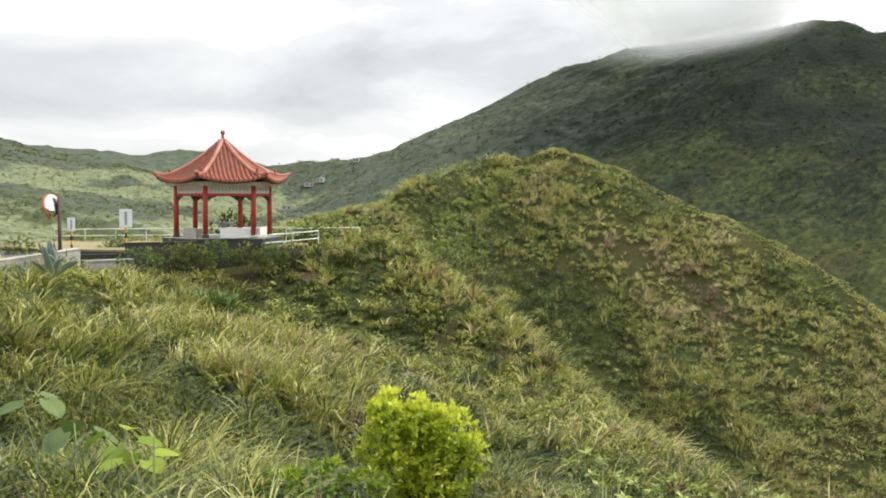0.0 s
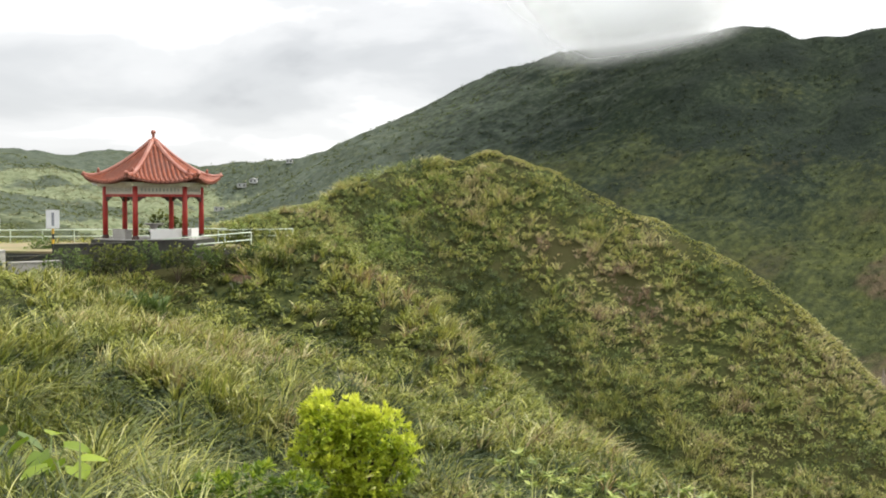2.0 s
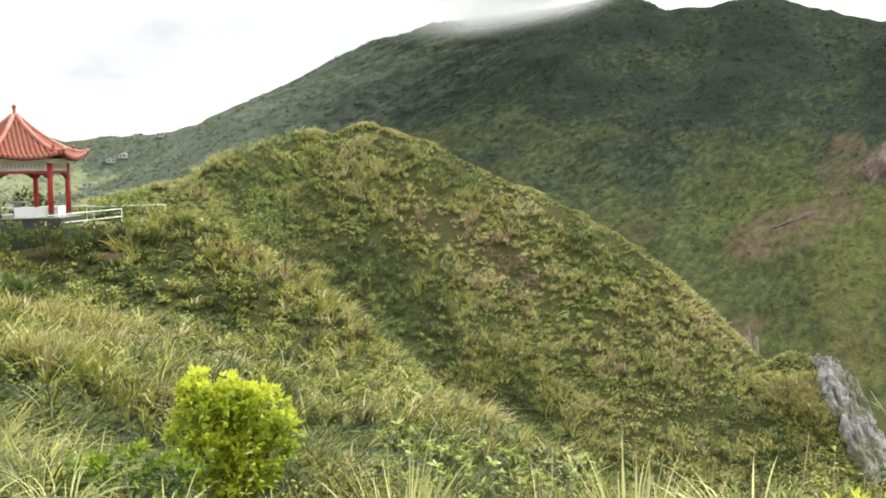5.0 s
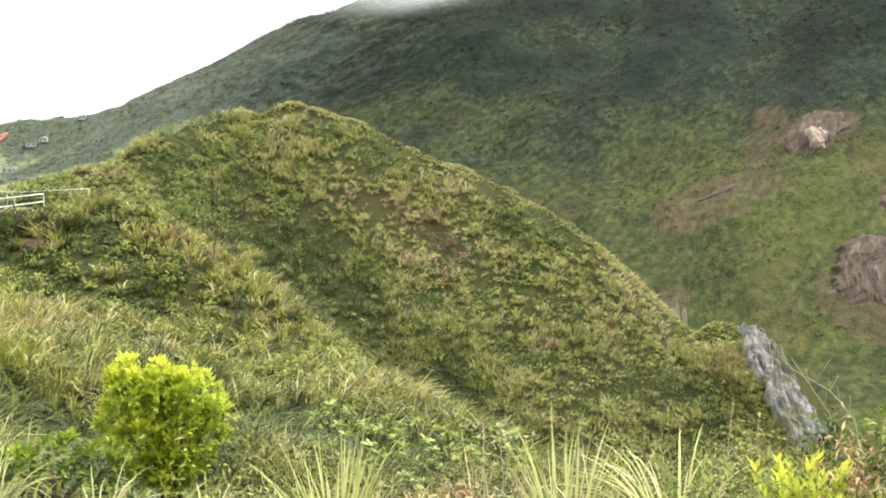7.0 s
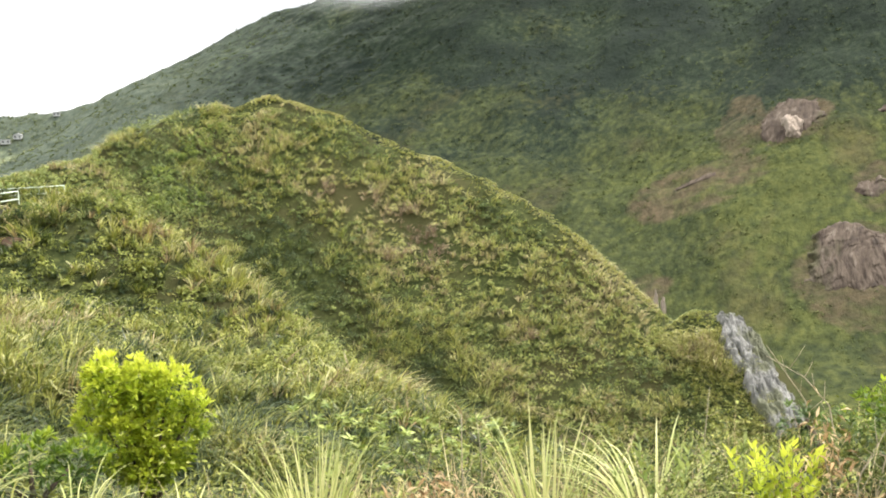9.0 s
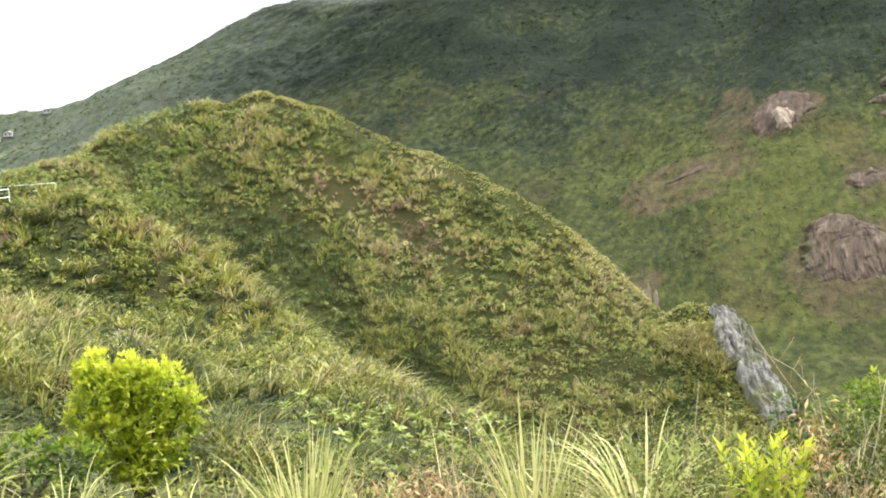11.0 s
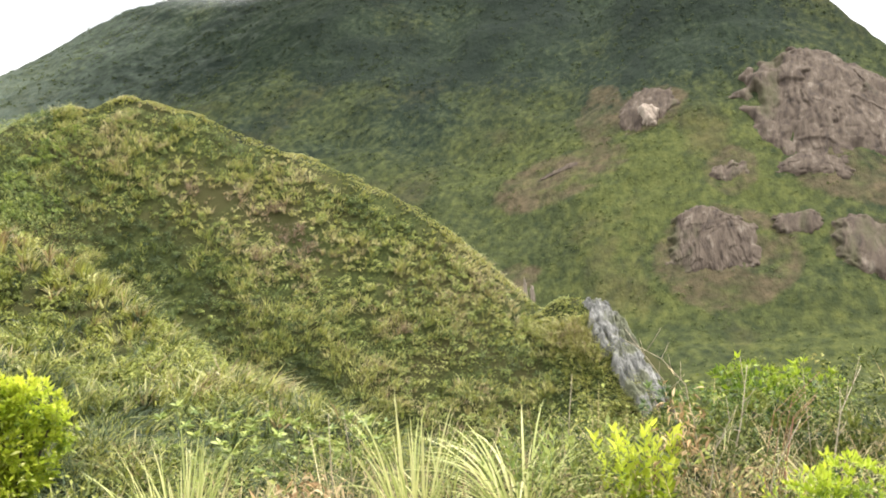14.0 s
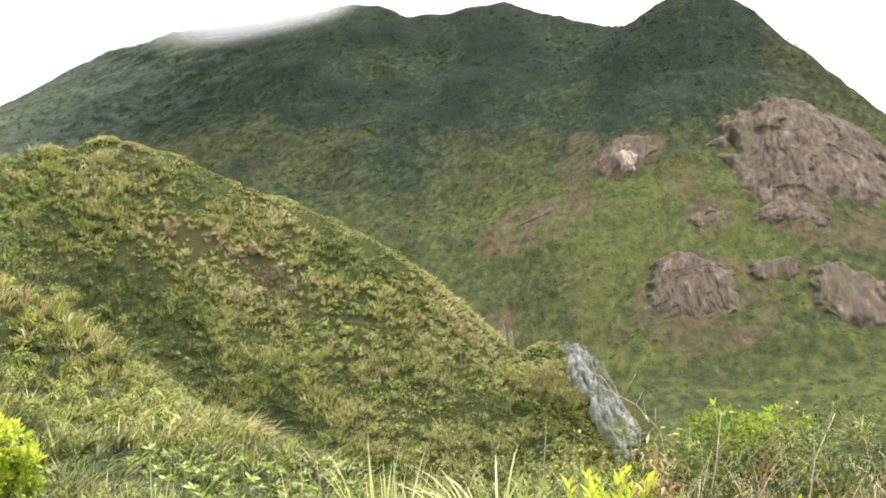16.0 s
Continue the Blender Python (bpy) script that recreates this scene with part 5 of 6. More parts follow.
tint_material("pale_blade", [(0.0, (0.11, 0.15, 0.04)), (0.5, (0.36, 0.40, 0.12)), (1.0, (0.62, 0.60, 0.27))], 0.42, 0.3, 0.4, 0.10)
tint_material("agave_leaf", [(0.0, (0.10, 0.15, 0.12)), (0.6, (0.22, 0.28, 0.23)), (1.0, (0.55, 0.58, 0.48))], 0.5, 0.1, 0.4, 0.08)
tint_material("straw", [(0.0, (0.20, 0.13, 0.07)), (0.5, (0.42, 0.33, 0.17)), (1.0, (0.62, 0.54, 0.32))], 0.7, 0.2, 0.2, 0.15)


def leaf_set(pos, way, length, width, tint, fold=0.25, curl=0.15):
    """Pointed leaves folded along the midrib. pos, way (n, 3); length, width, tint (n,)."""
    n = len(pos)
    way = unit(way)
    side = unit(np.cross(way, np.array([0, 0, 1.0]) + np.random.normal(0, 0.45, (n, 3))))
    nrm = np.cross(side, way)
    ln, w = length[:, None], width[:, None]
    a = pos
    mid = pos + way * ln * 0.48 - nrm * w * fold
    left = pos + way * ln * 0.42 - side * w * 0.5
    right = pos + way * ln * 0.42 + side * w * 0.5
    tip = pos + way * ln - nrm * ln * curl
    v = np.stack([a, left, right, tip, mid], 1).reshape(-1, 3)
    f = (np.arange(n)[:, None, None] * 5 + np.array([(0, 4, 1), (1, 4, 3), (3, 4, 2), (2, 4, 0)])[None]).reshape(-1, 3)
    return v, f, np.repeat(tint, 5)


def mesh_part(name, data, mat, parent, label="", origin=(0, 0, 0)):
    v, f, t = data
    me = with_tint(mesh_from(name, v - np.array(origin), f, [MAT[mat]]), t)
    ob = new(name, me)
    ob.parent = parent
    return tagged(ob, label)


def bushy(name, x, y, lobes, leaves_n, leaf_len, mat, label, category, lo=0.1, hi=0.95, group="", base=None, aspect=0.36):
    """A shrub: stems from one foot to rounded lobes (dx, dy, z, radius, tall) of outward-pointing leaves, darker within."""
    gz = ground_z(x, y) if base is None else base
    ob = thing(name, pose(x, y, gz), label, category, group)
    for dx, dy, z, rad, tall in lobes:
        tip = (dx * 0.8, dy * 0.8, z - gz)
        part("stem", tube([(0, 0, -0.1), (dx * 0.25, dy * 0.25, (z - gz) * 0.45), tip], 0.03 + 0.02 * rad, 6, True, 0.012), "bark", ob, smooth=True)
    vs = []
    total = sum(q[3] ** 2 for q in lobes)
    for dx, dy, z, rad, tall in lobes:
        n = int(leaves_n * rad ** 2 / total)
        # leaves stand in rosettes at shoot tips spread over the lobe
        k = max(6, n // 9)
        d = unit(np.random.normal(0, 1, (k, 3)))
        bump = 0.82 + 0.30 * fractal(d[:, 0] * 2 + dx, d[:, 1] * 2 + d[:, 2], 1.0, 3, 0.6, int(abs(dx * 97)) % 50)
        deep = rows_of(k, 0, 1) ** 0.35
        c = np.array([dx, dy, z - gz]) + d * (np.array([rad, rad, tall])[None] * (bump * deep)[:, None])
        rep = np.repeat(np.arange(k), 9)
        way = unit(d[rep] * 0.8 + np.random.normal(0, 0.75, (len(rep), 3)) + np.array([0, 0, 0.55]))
        # tint carries young outer growth and also painted shade within and below
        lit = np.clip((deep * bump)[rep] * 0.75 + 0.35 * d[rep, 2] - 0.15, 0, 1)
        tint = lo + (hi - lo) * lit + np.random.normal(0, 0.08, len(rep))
        size = leaf_len * rows_of(len(rep), 0.6, 1.2)
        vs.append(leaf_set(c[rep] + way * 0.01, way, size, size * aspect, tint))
    off, v, f, t = 0, [], [], []
    for a, b, q in vs:
        v.append(a)
        f.append(b + off)
        t.append(q)
        off += len(a)
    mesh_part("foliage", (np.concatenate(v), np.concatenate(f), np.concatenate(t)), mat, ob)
    return ob


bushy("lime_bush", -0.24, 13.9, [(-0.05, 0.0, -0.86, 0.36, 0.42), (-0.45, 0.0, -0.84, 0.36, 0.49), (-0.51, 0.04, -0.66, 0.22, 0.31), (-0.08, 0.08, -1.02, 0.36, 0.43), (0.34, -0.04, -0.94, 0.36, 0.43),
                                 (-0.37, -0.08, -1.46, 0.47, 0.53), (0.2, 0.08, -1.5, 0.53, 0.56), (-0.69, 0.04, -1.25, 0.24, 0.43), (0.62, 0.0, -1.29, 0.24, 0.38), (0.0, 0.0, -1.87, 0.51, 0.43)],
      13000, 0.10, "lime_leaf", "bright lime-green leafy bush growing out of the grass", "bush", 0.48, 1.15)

# shrubs below the terrace wall and behind the pavilion
for i, (sx, sy, top, rad) in enumerate(((-14.2, 49.7, 0.05, 1.0), (-13.0, 51.2, 0.05, 0.95), (-12.1, 51.4, 0.0, 0.9), (-11.1, 52.4, 0.1, 0.85), (-13.2, 48.6, -1.0, 0.9),
                                        (-7.6, 54.6, 0.0, 0.8), (-6.2, 56.6, -0.15, 0.6), (-5.2, 55.0, -0.2, 0.8), (-9.6, 52.4, -0.1, 0.8), (-8.6, 53.2, -0.15, 0.7), (-10.6, 50.0, -1.2, 0.9),
                                        (-4.6, 58.6, 0.2, 0.8), (-16.7, 54.6, 0.2, 0.7), (-20.4, 51.8, 0.4, 0.9))):
    bushy("shrub", sx, sy, [(0, 0, top - rad * 0.7, rad, rad * 0.8), (rad * 0.7, 0.1, top - rad * 1.0, rad * 0.7, rad * 0.6), (-rad * 0.6, -0.1, top - rad * 1.1, rad * 0.7, rad * 0.6)],
          1700, 0.13, "leaf" if i % 3 else "fresh_leaf", "dark-green bush below the pavilion terrace", "shrub", 0.08, 0.62 if i % 3 else 0.7, "shrubs by the terrace")
bushy("shrub", -13.3, 68.0, [(0, 0, 0.6, 1.1, 0.9), (0.9, 0, 0.2, 0.8, 0.8), (-0.9, 0.2, 0.1, 0.8, 0.8)], 1400, 0.24, "leaf", "dense dark-green bush behind the pavilion", "shrub", 0.0, 0.45, "", -3.0)


def blade_mesh(length, width, bow, kink=0.0):
    """One long blade, V-folded, arching over; it stands on the origin and bows towards +x."""
    v, f = [], []
    n = 8
    for i in range(n + 1):
        s = i / n
        px = length * (0.12 * s + bow * s ** 2.4 * 0.62)
        pz = length * (s - bow * 0.50 * s ** 2.8)
        w = width * (0.6 + 0.7 * s) * (1 - s ** 1.5) * 0.5 + 0.0004
        v += [(px, -w + kink * s * s, pz + w * 0.5), (px + 0.15 * w, kink * s * s, pz), (px, w + kink * s * s, pz + w * 0.5)]
    for i in range(n):
        a = 3 * i
        f += [(a, a + 1, a + 4, a + 3), (a + 1, a + 2, a + 5, a + 4)]
    return np.array(v), np.array(f)


BLADES = []
for k in range(14):
    v, f = blade_mesh(1.0, random.uniform(0.012, 0.026), random.uniform(0.08, 0.62), random.uniform(-0.08, 0.08))
    me = with_tint(mesh_from("blade", v, f, [MAT["pale_blade"]]), np.full(len(v), random.uniform(0.4, 1.0)))
    me.polygons.foreach_set("use_smooth", np.ones(len(me.polygons), bool))
    BLADES.append(me)


ARCHED = []
for k in range(14):
    v, f = blade_mesh(1.0, random.uniform(0.013, 0.026), random.uniform(0.5, 1.25), random.uniform(-0.12, 0.12))
    me = with_tint(mesh_from("blade", v, f, [MAT["pale_blade"]]), np.full(len(v), random.uniform(0.3, 0.95)))
    me.polygons.foreach_set("use_smooth", np.ones(len(me.polygons), bool))
    ARCHED.append(me)


def pampas(x, y, n, top, label, spread=0.10, lean=0.0, kinds=None):
    """A tuft whose tallest blades reach the height top."""
    gz = ground_z(x, y)
    length = (top - gz) * (1.22 if kinds else 1.12)
    tuft = thing("grass_tuft", pose(x, y, gz - 0.03), label, "grass tuft", "pale grass tufts")
    for i in range(n):
        b = new("blade", random.choice(kinds or BLADES))
        b.parent = tuft
        s = length * random.uniform(0.5, 1.05)
        rr = spread * math.sqrt(random.random())
        a = random.uniform(0, 360)
        b.matrix_basis = pose(rr * math.cos(radians(a)), rr * math.sin(radians(a)), 0, random.uniform(-6, 6) + lean, random.uniform(-4, 7), a) @ Matrix.Diagonal((s, 0.9, s, 1))
    return tuft


PALE = "tall pale yellow-green grass tuft with arching blades"
pampas(0.64, 4.46, 100, 0.93, PALE, 0.08)
pampas(1.58, 4.22, 56, 1.04, PALE, 0.07)
pampas(2.02, 4.04, 80, 0.98, PALE, 0.07, kinds=ARCHED)
pampas(1.78, 4.35, 22, 0.80, PALE, 0.09, kinds=ARCHED)
pampas(0.95, 4.75, 14, 0.66, PALE, 0.12, kinds=ARCHED)
pampas(0.1, 5.2, 14, 0.50, PALE, 0.14, kinds=ARCHED)
pampas(-1.95, 7.6, 54, 0.18, PALE, 0.16, kinds=ARCHED)
pampas(-1.4, 8.2, 44, 0.10, PALE, 0.16, kinds=ARCHED)
pampas(-0.6, 7.4, 20, 0.10, PALE, 0.14, kinds=ARCHED)
pampas(2.95, 3.9, 26, 0.72, PALE, 0.12, kinds=ARCHED)
pampas(3.35, 3.7, 24, 0.66, PALE, 0.12, kinds=ARCHED)


def fg_keep(x, y):
    a = np.degrees(np.arctan2(x, y))
    r = np.hypot(x, y)
    return (a > -3) & (a < 50) & (r > 3.0) & (r < 6.6)


# low tangle at the camera's feet: small leaves, dry stalks, dead foliage
x, y = scatter(9000, -0.5, 6.5, 2.0, 6.6, fg_keep)
r = np.hypot(x, y)
right = np.clip((np.degrees(np.arctan2(x, y)) - 22) / 14, 0, 1)
b = base_of(x, y, 0.0)
up = rows_of(len(x), 0.04, 0.40) * (0.75 + 0.45 * right)
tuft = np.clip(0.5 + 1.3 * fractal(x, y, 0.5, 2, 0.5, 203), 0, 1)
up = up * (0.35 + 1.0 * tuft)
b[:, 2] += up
# low leaves and gaps between tufts are tinted down, painting the tangle's inner shade
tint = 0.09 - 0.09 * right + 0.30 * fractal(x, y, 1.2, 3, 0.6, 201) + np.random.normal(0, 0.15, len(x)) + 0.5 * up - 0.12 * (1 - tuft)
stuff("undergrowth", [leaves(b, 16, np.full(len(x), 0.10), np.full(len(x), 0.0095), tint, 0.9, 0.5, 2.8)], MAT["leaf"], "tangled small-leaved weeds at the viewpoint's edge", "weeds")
x, y = scatter(2600, -0.5, 6.5, 2.0, 6.6, fg_keep)
patch = np.exp(-((x - 1.25) / 0.45) ** 2 - ((y - 4.8) / 0.5) ** 2) + np.exp(-((x - 2.9) / 0.6) ** 2 - ((y - 3.7) / 0.6) ** 2)
keep = rows_of(len(x), 0, 1) < 0.30 + 0.7 * patch
x, y = x[keep], y[keep]
stuff("dry_grass", [blades(base_of(x, y), 10, rows_of(len(x), 0.35, 0.72), np.full(len(x), 0.0055), rows_of(len(x), 0.1, 0.9), np.random.normal(0.05, 0.2, (len(x), 2)), 0.2, 4, 0.6)],
      MAT["straw"], "dry straw-coloured grass stalks at the viewpoint's edge", "grass")


def dead_clump(x, y, z, n, size, spread):
    ob = thing("dead_foliage", pose(x, y, z), "curled brown dead leaves caught among the weeds", "dead leaves", "dead leaves")
    d = np.random.normal(0, 1, (n, 3)) * np.array(spread)
    way = np.random.normal(0, 1, (n, 3)) + np.array([0, 0, -0.4])
    s = 0.6 * size * rows_of(n, 0.6, 1.3)
    mesh_part("foliage", leaf_set(d, way, s, s * 0.26, rows_of(n, 0.1, 1.0), 0.5, 0.4), "dead_leaf", ob)
    part("stem", tube([(0, 0, -0.4), (0.02, 0, -0.1), (0.0, 0.02, 0.03)], 0.003, 5), "dry_twig", ob)
    return ob


dead_clump(1.15, 4.36, 0.56, 170, 0.085, (0.075, 0.07, 0.05))
dead_clump(2.58, 3.64, 0.76, 150, 0.075, (0.05, 0.05, 0.10))
dead_clump(2.42, 3.75, 0.60, 80, 0.07, (0.05, 0.05, 0.06))
dead_clump(2.75, 3.55, 0.55, 100, 0.07, (0.12, 0.08, 0.05))


def sprigs(x, y, n, high, leaf_len, mat, label, lo, hi, spread=0.16, per=22, aspect=0.34, category="plant"):
    """Upright leafy shoots from one foot."""
    gz = ground_z(x, y)
    ob = thing("leafy_shoots", pose(x, y, gz), label, category)
    P, W, T, S = [], [], [], []
    for i in range(n):
        a = random.uniform(0, 2 * math.pi)
        rr = spread * math.sqrt(random.random())
        foot = Vector((rr * 0.4 * math.cos(a), rr * 0.4 * math.sin(a), -0.05))
        hh = high * random.uniform(0.65, 1.05)
        top = Vector((rr * 1.3 * math.cos(a), rr * 1.3 * math.sin(a), hh))
        mid = foot.lerp(top, 0.5) + Vector((random.uniform(-0.02, 0.02), random.uniform(-0.02, 0.02), 0.03))
        part("stem", tube([foot, mid, top], 0.004, 5, True, 0.002), "green_stalk", ob, smooth=True)
        for k in range(per):
            s = 0.35 + 0.65 * k / per
            c = foot.lerp(top, s)
            q = a + k * 2.4
            P.append(c)
            W.append((math.cos(q), math.sin(q), 0.9 + 0.8 * s))
            T.append(lo + (hi - lo) * s + random.gauss(0, 0.07))
            S.append(leaf_len * random.uniform(0.7, 1.15) * (1.15 - 0.4 * s))
    S = np.array(S)
    mesh_part("foliage", leaf_set(np.array(P), np.array(W), S, S * aspect, np.array(T)), mat, ob)
    return ob


sprigs(2.46, 3.78, 14, 0.58, 0.08, "lime_leaf", "upright lime-green leafy shoots at the viewpoint's edge", 0.3, 0.95, 0.24, 30, 0.42)
sprigs(2.55, 4.3, 9, 0.50, 0.075, "fresh_leaf", "fresh green leafy shoots at the viewpoint's edge", 0.3, 0.8, 0.22)
sprigs(2.12, 4.2, 8, 0.50, 0.07, "fresh_leaf", "fresh green leafy shoots at the viewpoint's edge", 0.3, 0.8, 0.18)
sprigs(2.62, 2.95, 16, 0.50, 0.036, "lime_leaf", "lime-green leafy shoots at the viewpoint's edge", 0.4, 1.0, 0.22)
sprigs(2.95, 3.1, 14, 0.45, 0.036, "lime_leaf", "lime-green leafy shoots at the viewpoint's edge", 0.4, 1.0, 0.22)

bushy("shrub", 4.45, 5.6, [(0, 0, 0.26, 0.42, 0.26), (0.45, 0.0, 0.18, 0.36, 0.24), (0.2, 0.2, 0.1, 0.36, 0.24)], 3000, 0.055, "lime_leaf",
      "round yellow-green shrub beyond the weeds", "shrub", 0.12, 0.72)
bushy("shrub", 2.42, 2.66, [(0, 0, 0.80, 0.16, 0.16), (0.15, 0.02, 0.84, 0.13, 0.14), (-0.12, 0.03, 0.70, 0.12, 0.12)], 1700, 0.032, "lime_leaf",
      "bright lime-green shrub at the viewpoint's edge", "shrub", 0.3, 0.95)
bushy("shrub", 3.0, 4.2, [(0, 0, 0.46, 0.34, 0.32), (0.40, -0.05, 0.42, 0.34, 0.32), (0.75, -0.2, 0.34, 0.3, 0.3), (-0.3, 0.2, 0.36, 0.28, 0.28)], 5200, 0.045, "leaf",
      "dense dark-green twiggy shrub at the viewpoint's edge", "shrub", 0.02, 0.48)
bushy("shrub", 3.5, 4.9, [(0, 0, 0.38, 0.24, 0.24), (-0.15, 0.1, 0.52, 0.14, 0.12), (0.3, 0, 0.2, 0.3, 0.25)], 1500, 0.045, "fresh_leaf",
      "loose green shrub at the viewpoint's edge", "shrub", 0.0, 0.5)
bushy("shrub", 3.9, 3.9, [(0, 0, 0.15, 0.4, 0.35), (0.4, -0.2, 0.1, 0.4, 0.35)], 2200, 0.05, "leaf", "dense dark-green twiggy shrub at the viewpoint's edge", "shrub", 0.02, 0.48)
bushy("shrub", 1.45, 6.4, [(0, 0, -0.3, 0.4, 0.3), (0.4, 0, -0.4, 0.35, 0.3), (-0.4, 0.1, -0.4, 0.35, 0.3)], 1800, 0.06, "leaf", "dark-green weedy shrub at the viewpoint's edge", "shrub", 0.1, 0.65)


def bare_stem(points, radius, label, twigs=5, mat="dry_twig"):
    radius = radius * 0.65
    gz = ground_z(points[0][0], points[0][1])
    o = Vector((points[0][0], points[0][1], gz))
    ob = thing("dry_stem", Matrix.Translation(o), label, "dry stem", "dry stems")
    pts = [Vector((0, 0, -0.05))] + [Vector(p) - o for p in points]
    part("stem", tube(pts, radius, 6, True, radius * 0.3), mat, ob, smooth=True)
    for i in range(twigs):
        s = 0.35 + 0.6 * i / max(twigs, 1)
        k = s * (len(pts) - 1)
        a, b = pts[int(k)], pts[min(int(k) + 1, len(pts) - 1)]
        c = a.lerp(b, k - int(k))
        w = Vector((random.uniform(-1, 1), random.uniform(-0.5, 0.5), random.uniform(0.3, 1))).normalized() * random.uniform(0.06, 0.14)
        part("twig", tube([c, c + w * 0.5, c + w + Vector((0, 0, 0.01))], radius * 0.45, 5, True, radius * 0.15), mat, ob, smooth=True)
    return ob


DRY = "thin bare dry stem with short side twigs"
bare_stem([(3.05, 4.2, 0.45), (3.02, 4.26, 0.80), (2.93, 4.32, 0.93), (2.78, 4.4, 1.03)], 0.007, DRY, 6)
bare_stem([(2.5, 3.38, 0.55), (2.53, 3.36, 0.80), (2.60, 3.3, 0.98)], 0.006, DRY, 9)
bare_stem([(2.42, 2.95, 0.6), (2.5, 2.98, 0.82), (2.66, 3.02, 0.98)], 0.006, DRY, 8)
bare_stem([(3.45, 4.95, 0.35), (3.38, 5.0, 0.62), (3.18, 5.05, 0.93)], 0.008, DRY)
bare_stem([(2.85, 3.7, 0.55), (2.95, 3.75, 0.75), (3.03, 3.8, 0.98)], 0.008, DRY, 7)
bare_stem([(3.3, 3.6, 0.45), (3.45, 3.7, 0.72), (3.62, 3.75, 0.90)], 0.009, DRY, 6)
bare_stem([(3.45, 3.9, 0.5), (3.5, 4.0, 0.85)], 0.006, DRY, 3)
bare_stem([(1.38, 4.75, 0.55), (1.40, 4.8, 0.80)], 0.006, DRY, 3)
bare_stem([(1.52, 4.9, 0.55), (1.50, 4.9, 0.78)], 0.005, DRY, 3)
bare_stem([(2.55, 4.6, 0.5), (2.62, 4.65, 0.84)], 0.006, DRY, 4)

# reddish arching stalks
stalks = thing("red_stalks", pose(2.88, 3.5, ground_z(2.88, 3.5)), "reddish-brown arching dry stalks at the viewpoint's edge", "dry stalks")
for i in range(8):
    a, q = random.uniform(-0.12, 0.12), random.uniform(0.8, 1.15)
    part("stalk", tube([(a * 0.4, 0, 0.0), (a + 0.02, 0.02, 0.30 * q), (a + 0.10 * q, 0.05, 0.52 * q), (a + 0.24 * q, 0.06, 0.60 * q)], 0.0022, 5, True, 0.001), "red_stalk", stalks, smooth=True)

# saplings on the slope below
for i, (az, rr, top) in enumerate(((7.6, 11.0, -0.50), (9.3, 10.6, -0.62), (10.6, 11.2, -0.72), (12.3, 10.8, -0.66), (13.6, 11.5, -0.95), (11.6, 10.2, -1.05), (16.6, 10.6, -0.70), (17.7, 11.0, -0.85), (8.6, 9.8, -0.95), (15.2, 11.2, -1.1))):
    sx, sy = rr * math.sin(radians(az)), rr * math.cos(radians(az))
    gz = ground_z(sx, sy)
    sap = thing("sapling", pose(sx, sy, gz), "slender sapling with pale green leaf rosettes", "sapling", "saplings on the slope")
    hh = top - gz
    part("trunk", tube([(0, 0, -0.1), (0.04, 0, hh * 0.5), (0, 0.03, hh)], 0.007, 6, True, 0.004), "green_stalk", sap, smooth=True)
    P, W = [], []
    for tx, ty, tz in ((0, 0, 0), (0.18, 0.05, -0.10), (-0.16, 0.1, -0.13), (0.05, -0.16, -0.18), (0.14, -0.1, -0.30), (-0.18, -0.05, -0.34), (0.0, 0.1, -0.45)):
        part("branch", tube([(0, 0, hh + tz - 0.25), (tx * 0.6, ty * 0.6, hh + tz - 0.1), (tx, ty, hh + tz)], 0.005, 5, True, 0.003), "green_stalk", sap, smooth=True)
        for k in range(16):
            q = k * 2.4
            P.append((tx, ty, hh + tz - 0.003 * k))
            W.append((math.cos(q), math.sin(q), random.uniform(-0.1, 0.9)))
    S = 0.10 * rows_of(len(P), 0.6, 1.15)
    mesh_part("foliage", leaf_set(np.array(P), np.array(W), S, S * 0.42, rows_of(len(P), 0.45, 1.0)), "fresh_leaf", sap)


# big-leaved plants in the grass
def broad_leaf(size):
    v, f = [], []
    n, m = 10, 6
    for i in range(n + 1):
        s = i / n
        w = size * 0.42 * (math.sin(math.pi * min(1, s * 0.86 + 0.14)) ** 0.8)
        for j in range(m + 1):
            u = 2 * j / m - 1
            v.append((size * (s - (0.10 * abs(u) if s < 0.15 else 0)), w * u, -0.25 * size * s * s + 0.10 * size * abs(u)))
    idx = grid_faces(n + 1, m + 1)
    return np.array(v), idx


bl_v, bl_f = broad_leaf(1.0)
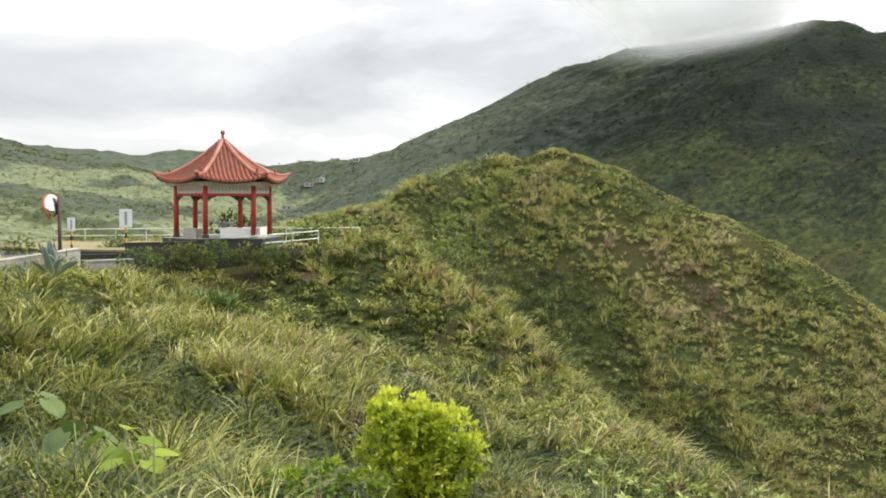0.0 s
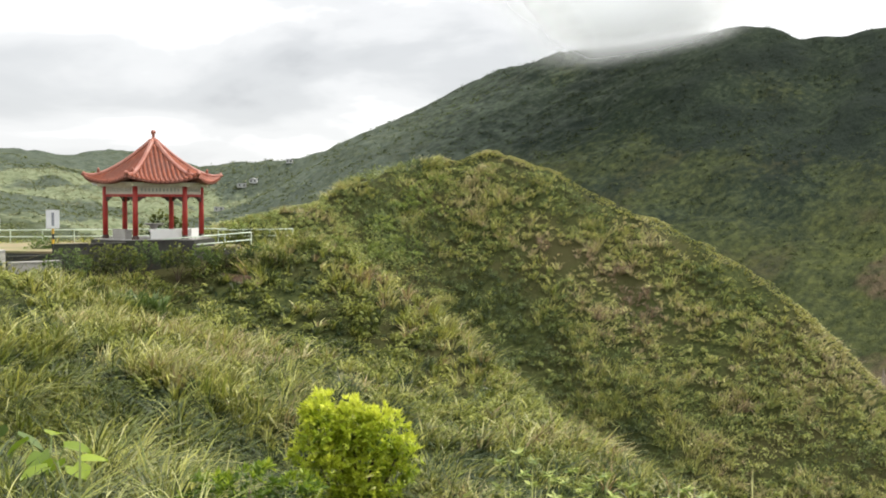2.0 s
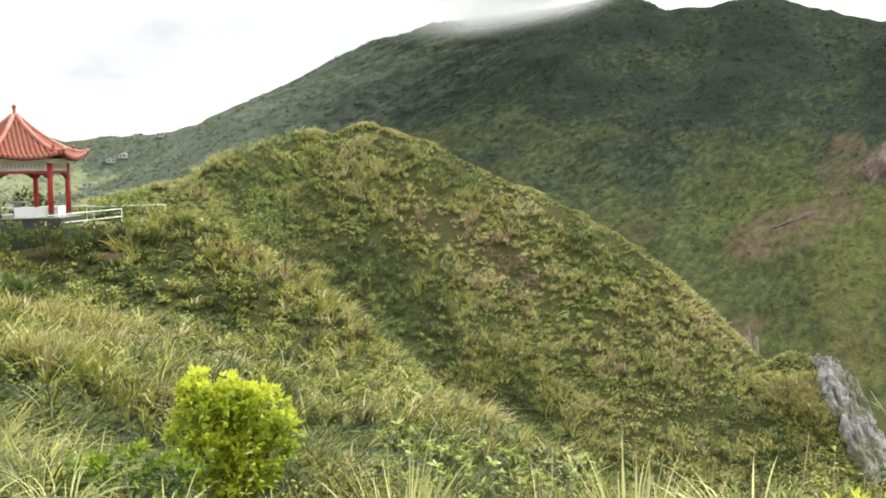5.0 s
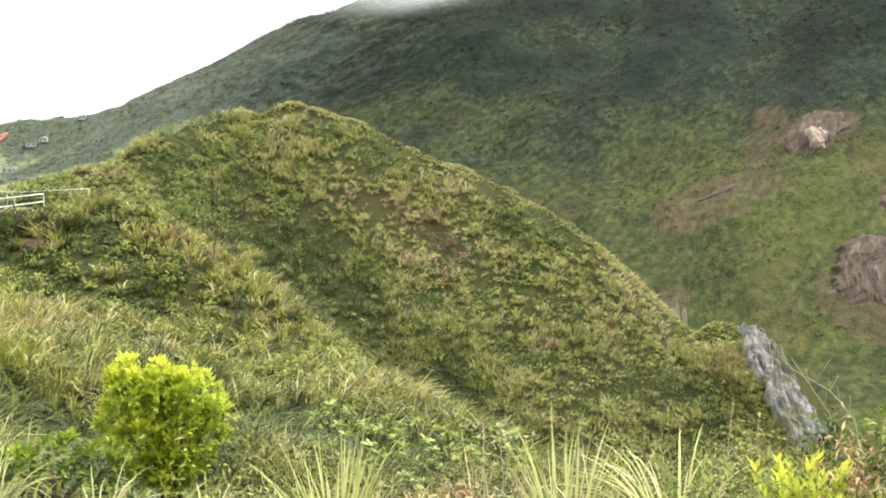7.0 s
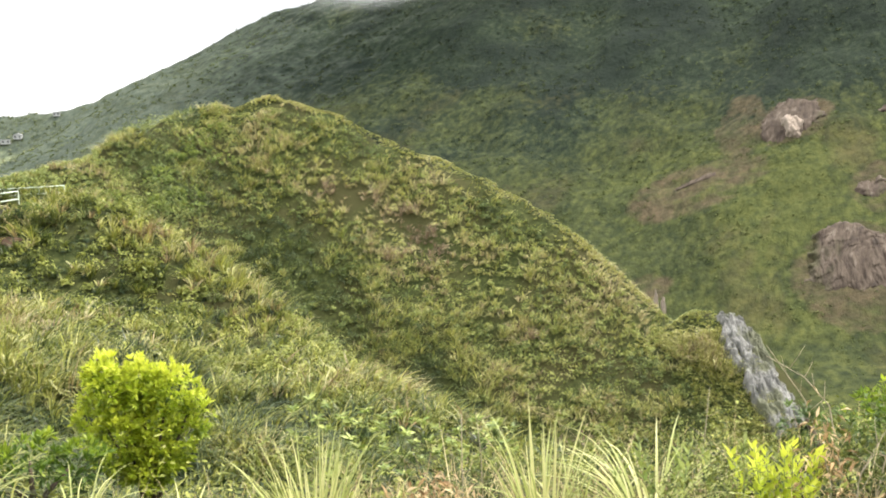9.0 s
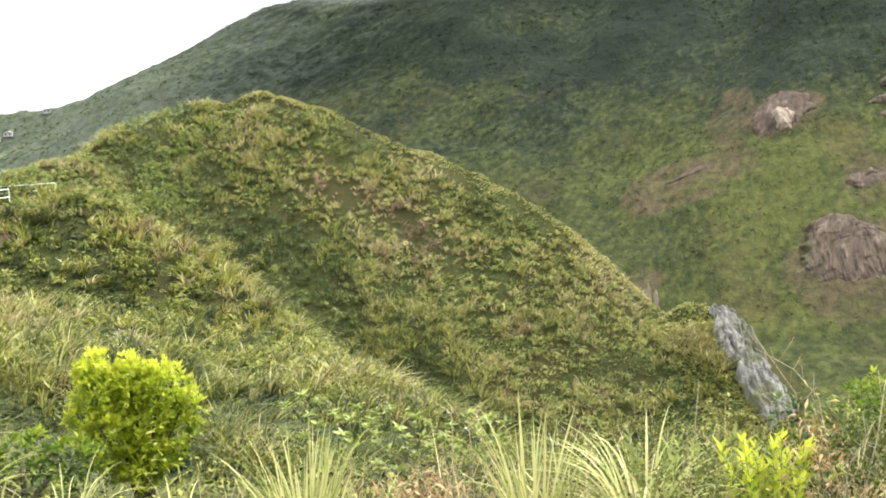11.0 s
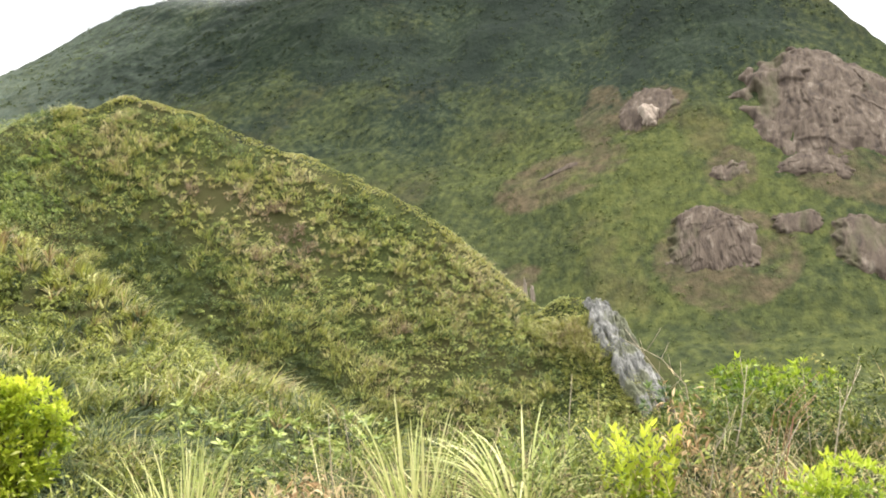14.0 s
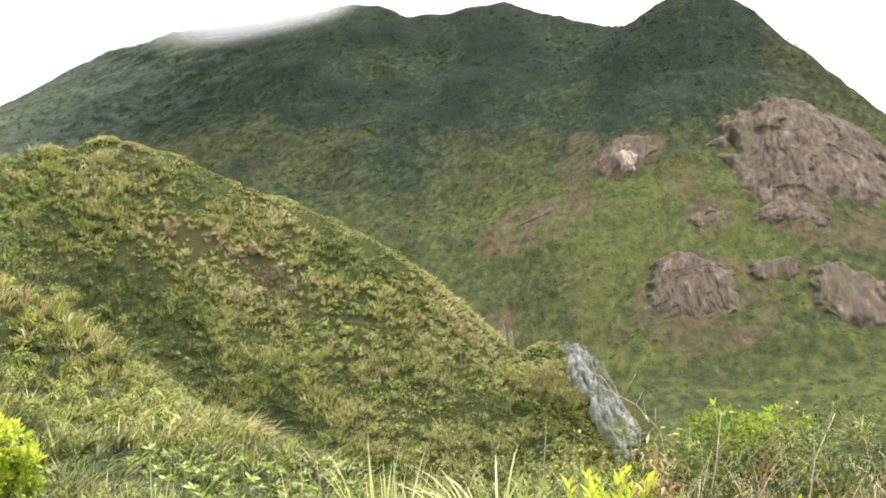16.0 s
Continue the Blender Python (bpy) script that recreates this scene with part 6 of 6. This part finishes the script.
for i, (lx, ly, lz, n, size, tn) in enumerate(((-2.9, 9.6, 0.0, 4, 0.24, 0.45), (-2.6, 9.1, -0.12, 4, 0.24, 0.48), (-4.1, 10.8, 0.12, 3, 0.30, 0.2), (-3.4, 9.9, 0.0, 3, 0.28, 0.2))):
    gz = ground_z(lx, ly)
    pl = thing("broadleaf_plant", pose(lx, ly, gz), "plant with broad heart-shaped green leaves in the grass", "plant", "broad-leaved plants")
    for k in range(n):
        a = 360 * k / n + 40 * i
        hgt = max(lz - gz, 0.3) * random.uniform(0.75, 1.0)
        dx, dy = 0.15 * math.cos(radians(a)), 0.15 * math.sin(radians(a))
        part("stalk", tube([(0, 0, -0.05), (dx * 0.4, dy * 0.4, hgt * 0.6), (dx, dy, hgt)], 0.012, 6, True, 0.007), "green_stalk", pl, smooth=True)
        me = with_tint(mesh_from("leaf", bl_v * size, bl_f, [MAT["lime_leaf" if tn > 0.3 else "fresh_leaf"]]), np.full(len(bl_v), tn + random.uniform(-0.1, 0.1)))
        me.polygons.foreach_set("use_smooth", np.ones(len(me.polygons), bool))
        lf = new("leaf", me)
        lf.parent = pl
        lf.matrix_basis = pose(dx, dy, hgt, random.uniform(-15, 15), random.uniform(-5, 30), a)

# small-leaved bushes in the grass, and grass along the parapet
bushy("shrub", -2.65, 7.0, [(0, 0, 0.22, 0.26, 0.22), (-0.3, 0.1, 0.25, 0.25, 0.22), (0.15, -0.1, 0.0, 0.25, 0.22)], 1500, 0.045, "leaf", "small-leaved dark olive shrub beside bare earth", "shrub", 0.05, 0.55)
bushy("shrub", -1.1, 9.4, [(0, 0, -0.45, 0.38, 0.24), (0.4, 0.1, -0.55, 0.32, 0.22), (-0.35, 0, -0.5, 0.3, 0.25)], 1300, 0.09, "lime_leaf", "fresh yellow-green leafy weed in the grass", "shrub", 0.12, 0.62)
for k, (sx, sy, top, rad) in enumerate(((-17.3, 41.0, -0.75, 0.8), (-16.6, 43.0, -0.7, 0.8), (-15.9, 44.9, -0.75, 0.8), (-15.5, 46.7, -0.85, 0.8), (-18.2, 39.4, -0.8, 0.9), (-15.2, 48.3, -1.0, 0.8))):
    bushy("shrub", sx, sy, [(0, 0, top - rad * 0.7, rad, rad * 0.7), (rad * 0.8, -0.1, top - rad, rad * 0.8, rad * 0.6), (-rad * 0.7, 0.1, top - rad, rad * 0.8, rad * 0.6)], 900, 0.18, "leaf", "olive-green shrub growing against the road parapet", "shrub", 0.2, 0.8, "shrubs by the parapet")


def sword_plant(x, y, n, size, label):
    """A fan of long dark sword-shaped leaves."""
    gz = ground_z(x, y)
    ob = thing("sword_leaf_plant", pose(x, y, gz), label, "plant")
    b = np.random.normal(0, 0.25, (8, 3)) * np.array([1, 1, 0.0]) + np.array([0, 0, 0.1])
    mesh_part("foliage", blades(b, n, np.full(8, size), np.full(8, 0.10), np.full(8, 0.25), np.zeros((8, 2)), 0.15, 4, 0.8), "fresh_leaf", ob)
    return ob


sword_plant(-9.7, 46.0, 24, 1.5, "dark-green sword-leaved plant below the terrace")
sword_plant(-10.6, 46.4, 20, 1.2, "dark-green sword-leaved plant below the terrace")

# bright bushes on the saddle beyond the pavilion
for k in range(22):
    sx = -8.2 + 0.27 * k + random.uniform(-0.5, 0.5)
    sy = 62.6 + 0.3 * k + random.uniform(-1.0, 1.5)
    gz, rad = ground_z(sx, sy), random.uniform(0.55, 1.0)
    bushy("shrub", sx, sy, [(0, 0, gz + 0.45, rad, rad * 0.75), (rad * 0.7, 0.1, gz + 0.2, rad * 0.7, rad * 0.6), (-rad * 0.6, 0, gz + 0.2, rad * 0.7, rad * 0.6)], 380, 0.26, "fresh_leaf", "light-green bush on the saddle beyond the pavilion", "shrub", 0.42, 1.1, "bushes on the saddle")

# leafy bushes on the round hill's western shoulder
for k in range(30):
    s = k / 29
    sx, sy = -9 + 15 * s + random.uniform(-1.5, 1.5), 92 + 25 * s - random.uniform(0, 9)
    gz, rad = ground_z(sx, sy), random.uniform(0.8, 1.5)
    bushy("shrub", sx, sy, [(0, 0, gz + 0.5 * rad, rad, rad * 0.7), (rad * 0.8, 0.1, gz + 0.25, rad * 0.75, rad * 0.6), (-rad * 0.7, 0, gz + 0.2, rad * 0.8, rad * 0.6)], 420, 0.34, "fresh_leaf", "light-green leafy bush on the hill's shoulder", "shrub", 0.35, 1.0, "bushes on the hill's shoulder")

# agave by the parapet
for i, (ax, ay, big) in enumerate(((-15.0, 41.2, 1.45), (-15.6, 40.0, 0.8))):
    ag = thing("agave", pose(ax, ay, ground_z(ax, ay) + 0.1), "grey-green agave with thick pale-edged leaves", "agave", "agaves")
    for k in range(16):
        n = 8
        v = []
        for q in range(n + 1):
            s = q / n
            w = 0.13 * (0.7 + 0.6 * s) * (1 - s ** 2.5) + 0.004
            o, z = s * 0.62 + 0.03, s * 0.85 - 0.25 * s * s * (k % 3)
            v += [(o, -w, z + 0.05), (o, -w * 0.7, z + 0.01), (o, 0, z - 0.03), (o, w * 0.7, z + 0.01), (o, w, z + 0.05)]
        me = with_tint(mesh_from("leaf", np.array(v) * big, grid_faces(n + 1, 5), [MAT["agave_leaf"]]), np.tile([0.95, 0.3, 0.2, 0.3, 0.95], n + 1))
        me.polygons.foreach_set("use_smooth", np.ones(len(me.polygons), bool))
        lf = new("leaf", me)
        lf.parent = ag
        lf.matrix_basis = pose(0, 0, 0, 0, random.uniform(-40, 20) if k > 5 else random.uniform(-45, -25), k * 137.5)


# bare reddish earth between the plants
def bare_earth(x, y, rx, ry, label):
    a, q = np.meshgrid(np.linspace(0, 2 * np.pi, 25)[:-1], np.linspace(0.02, 1, 9))
    wob = 1 + 0.3 * np.sin(a * 3 + x) + 0.15 * np.sin(a * 5)
    X, Y = x + rx * q * wob * np.cos(a), y + ry * q * wob * np.sin(a)
    Z = height(X, Y) + 0.10 * (1 - q ** 2) + 0.05 * fractal(X, Y, 0.4, 3, 0.6, 9)
    i = np.arange(9 * 24).reshape(9, 24)
    f = np.stack([i[:-1], i[1:], np.roll(i, -1, 1)[1:], np.roll(i, -1, 1)[:-1]], -1).reshape(-1, 4)
    me = mesh_from("bare_earth", np.stack([X, Y, Z], -1).reshape(-1, 3), f, [MAT["red_earth"]])
    return tagged(new("bare_earth", me), label, "earth", kind="structure")


for ex, ey, ea, eb in EARTH:
    bare_earth(ex, ey, ea, eb, "patch of bare reddish-brown earth")
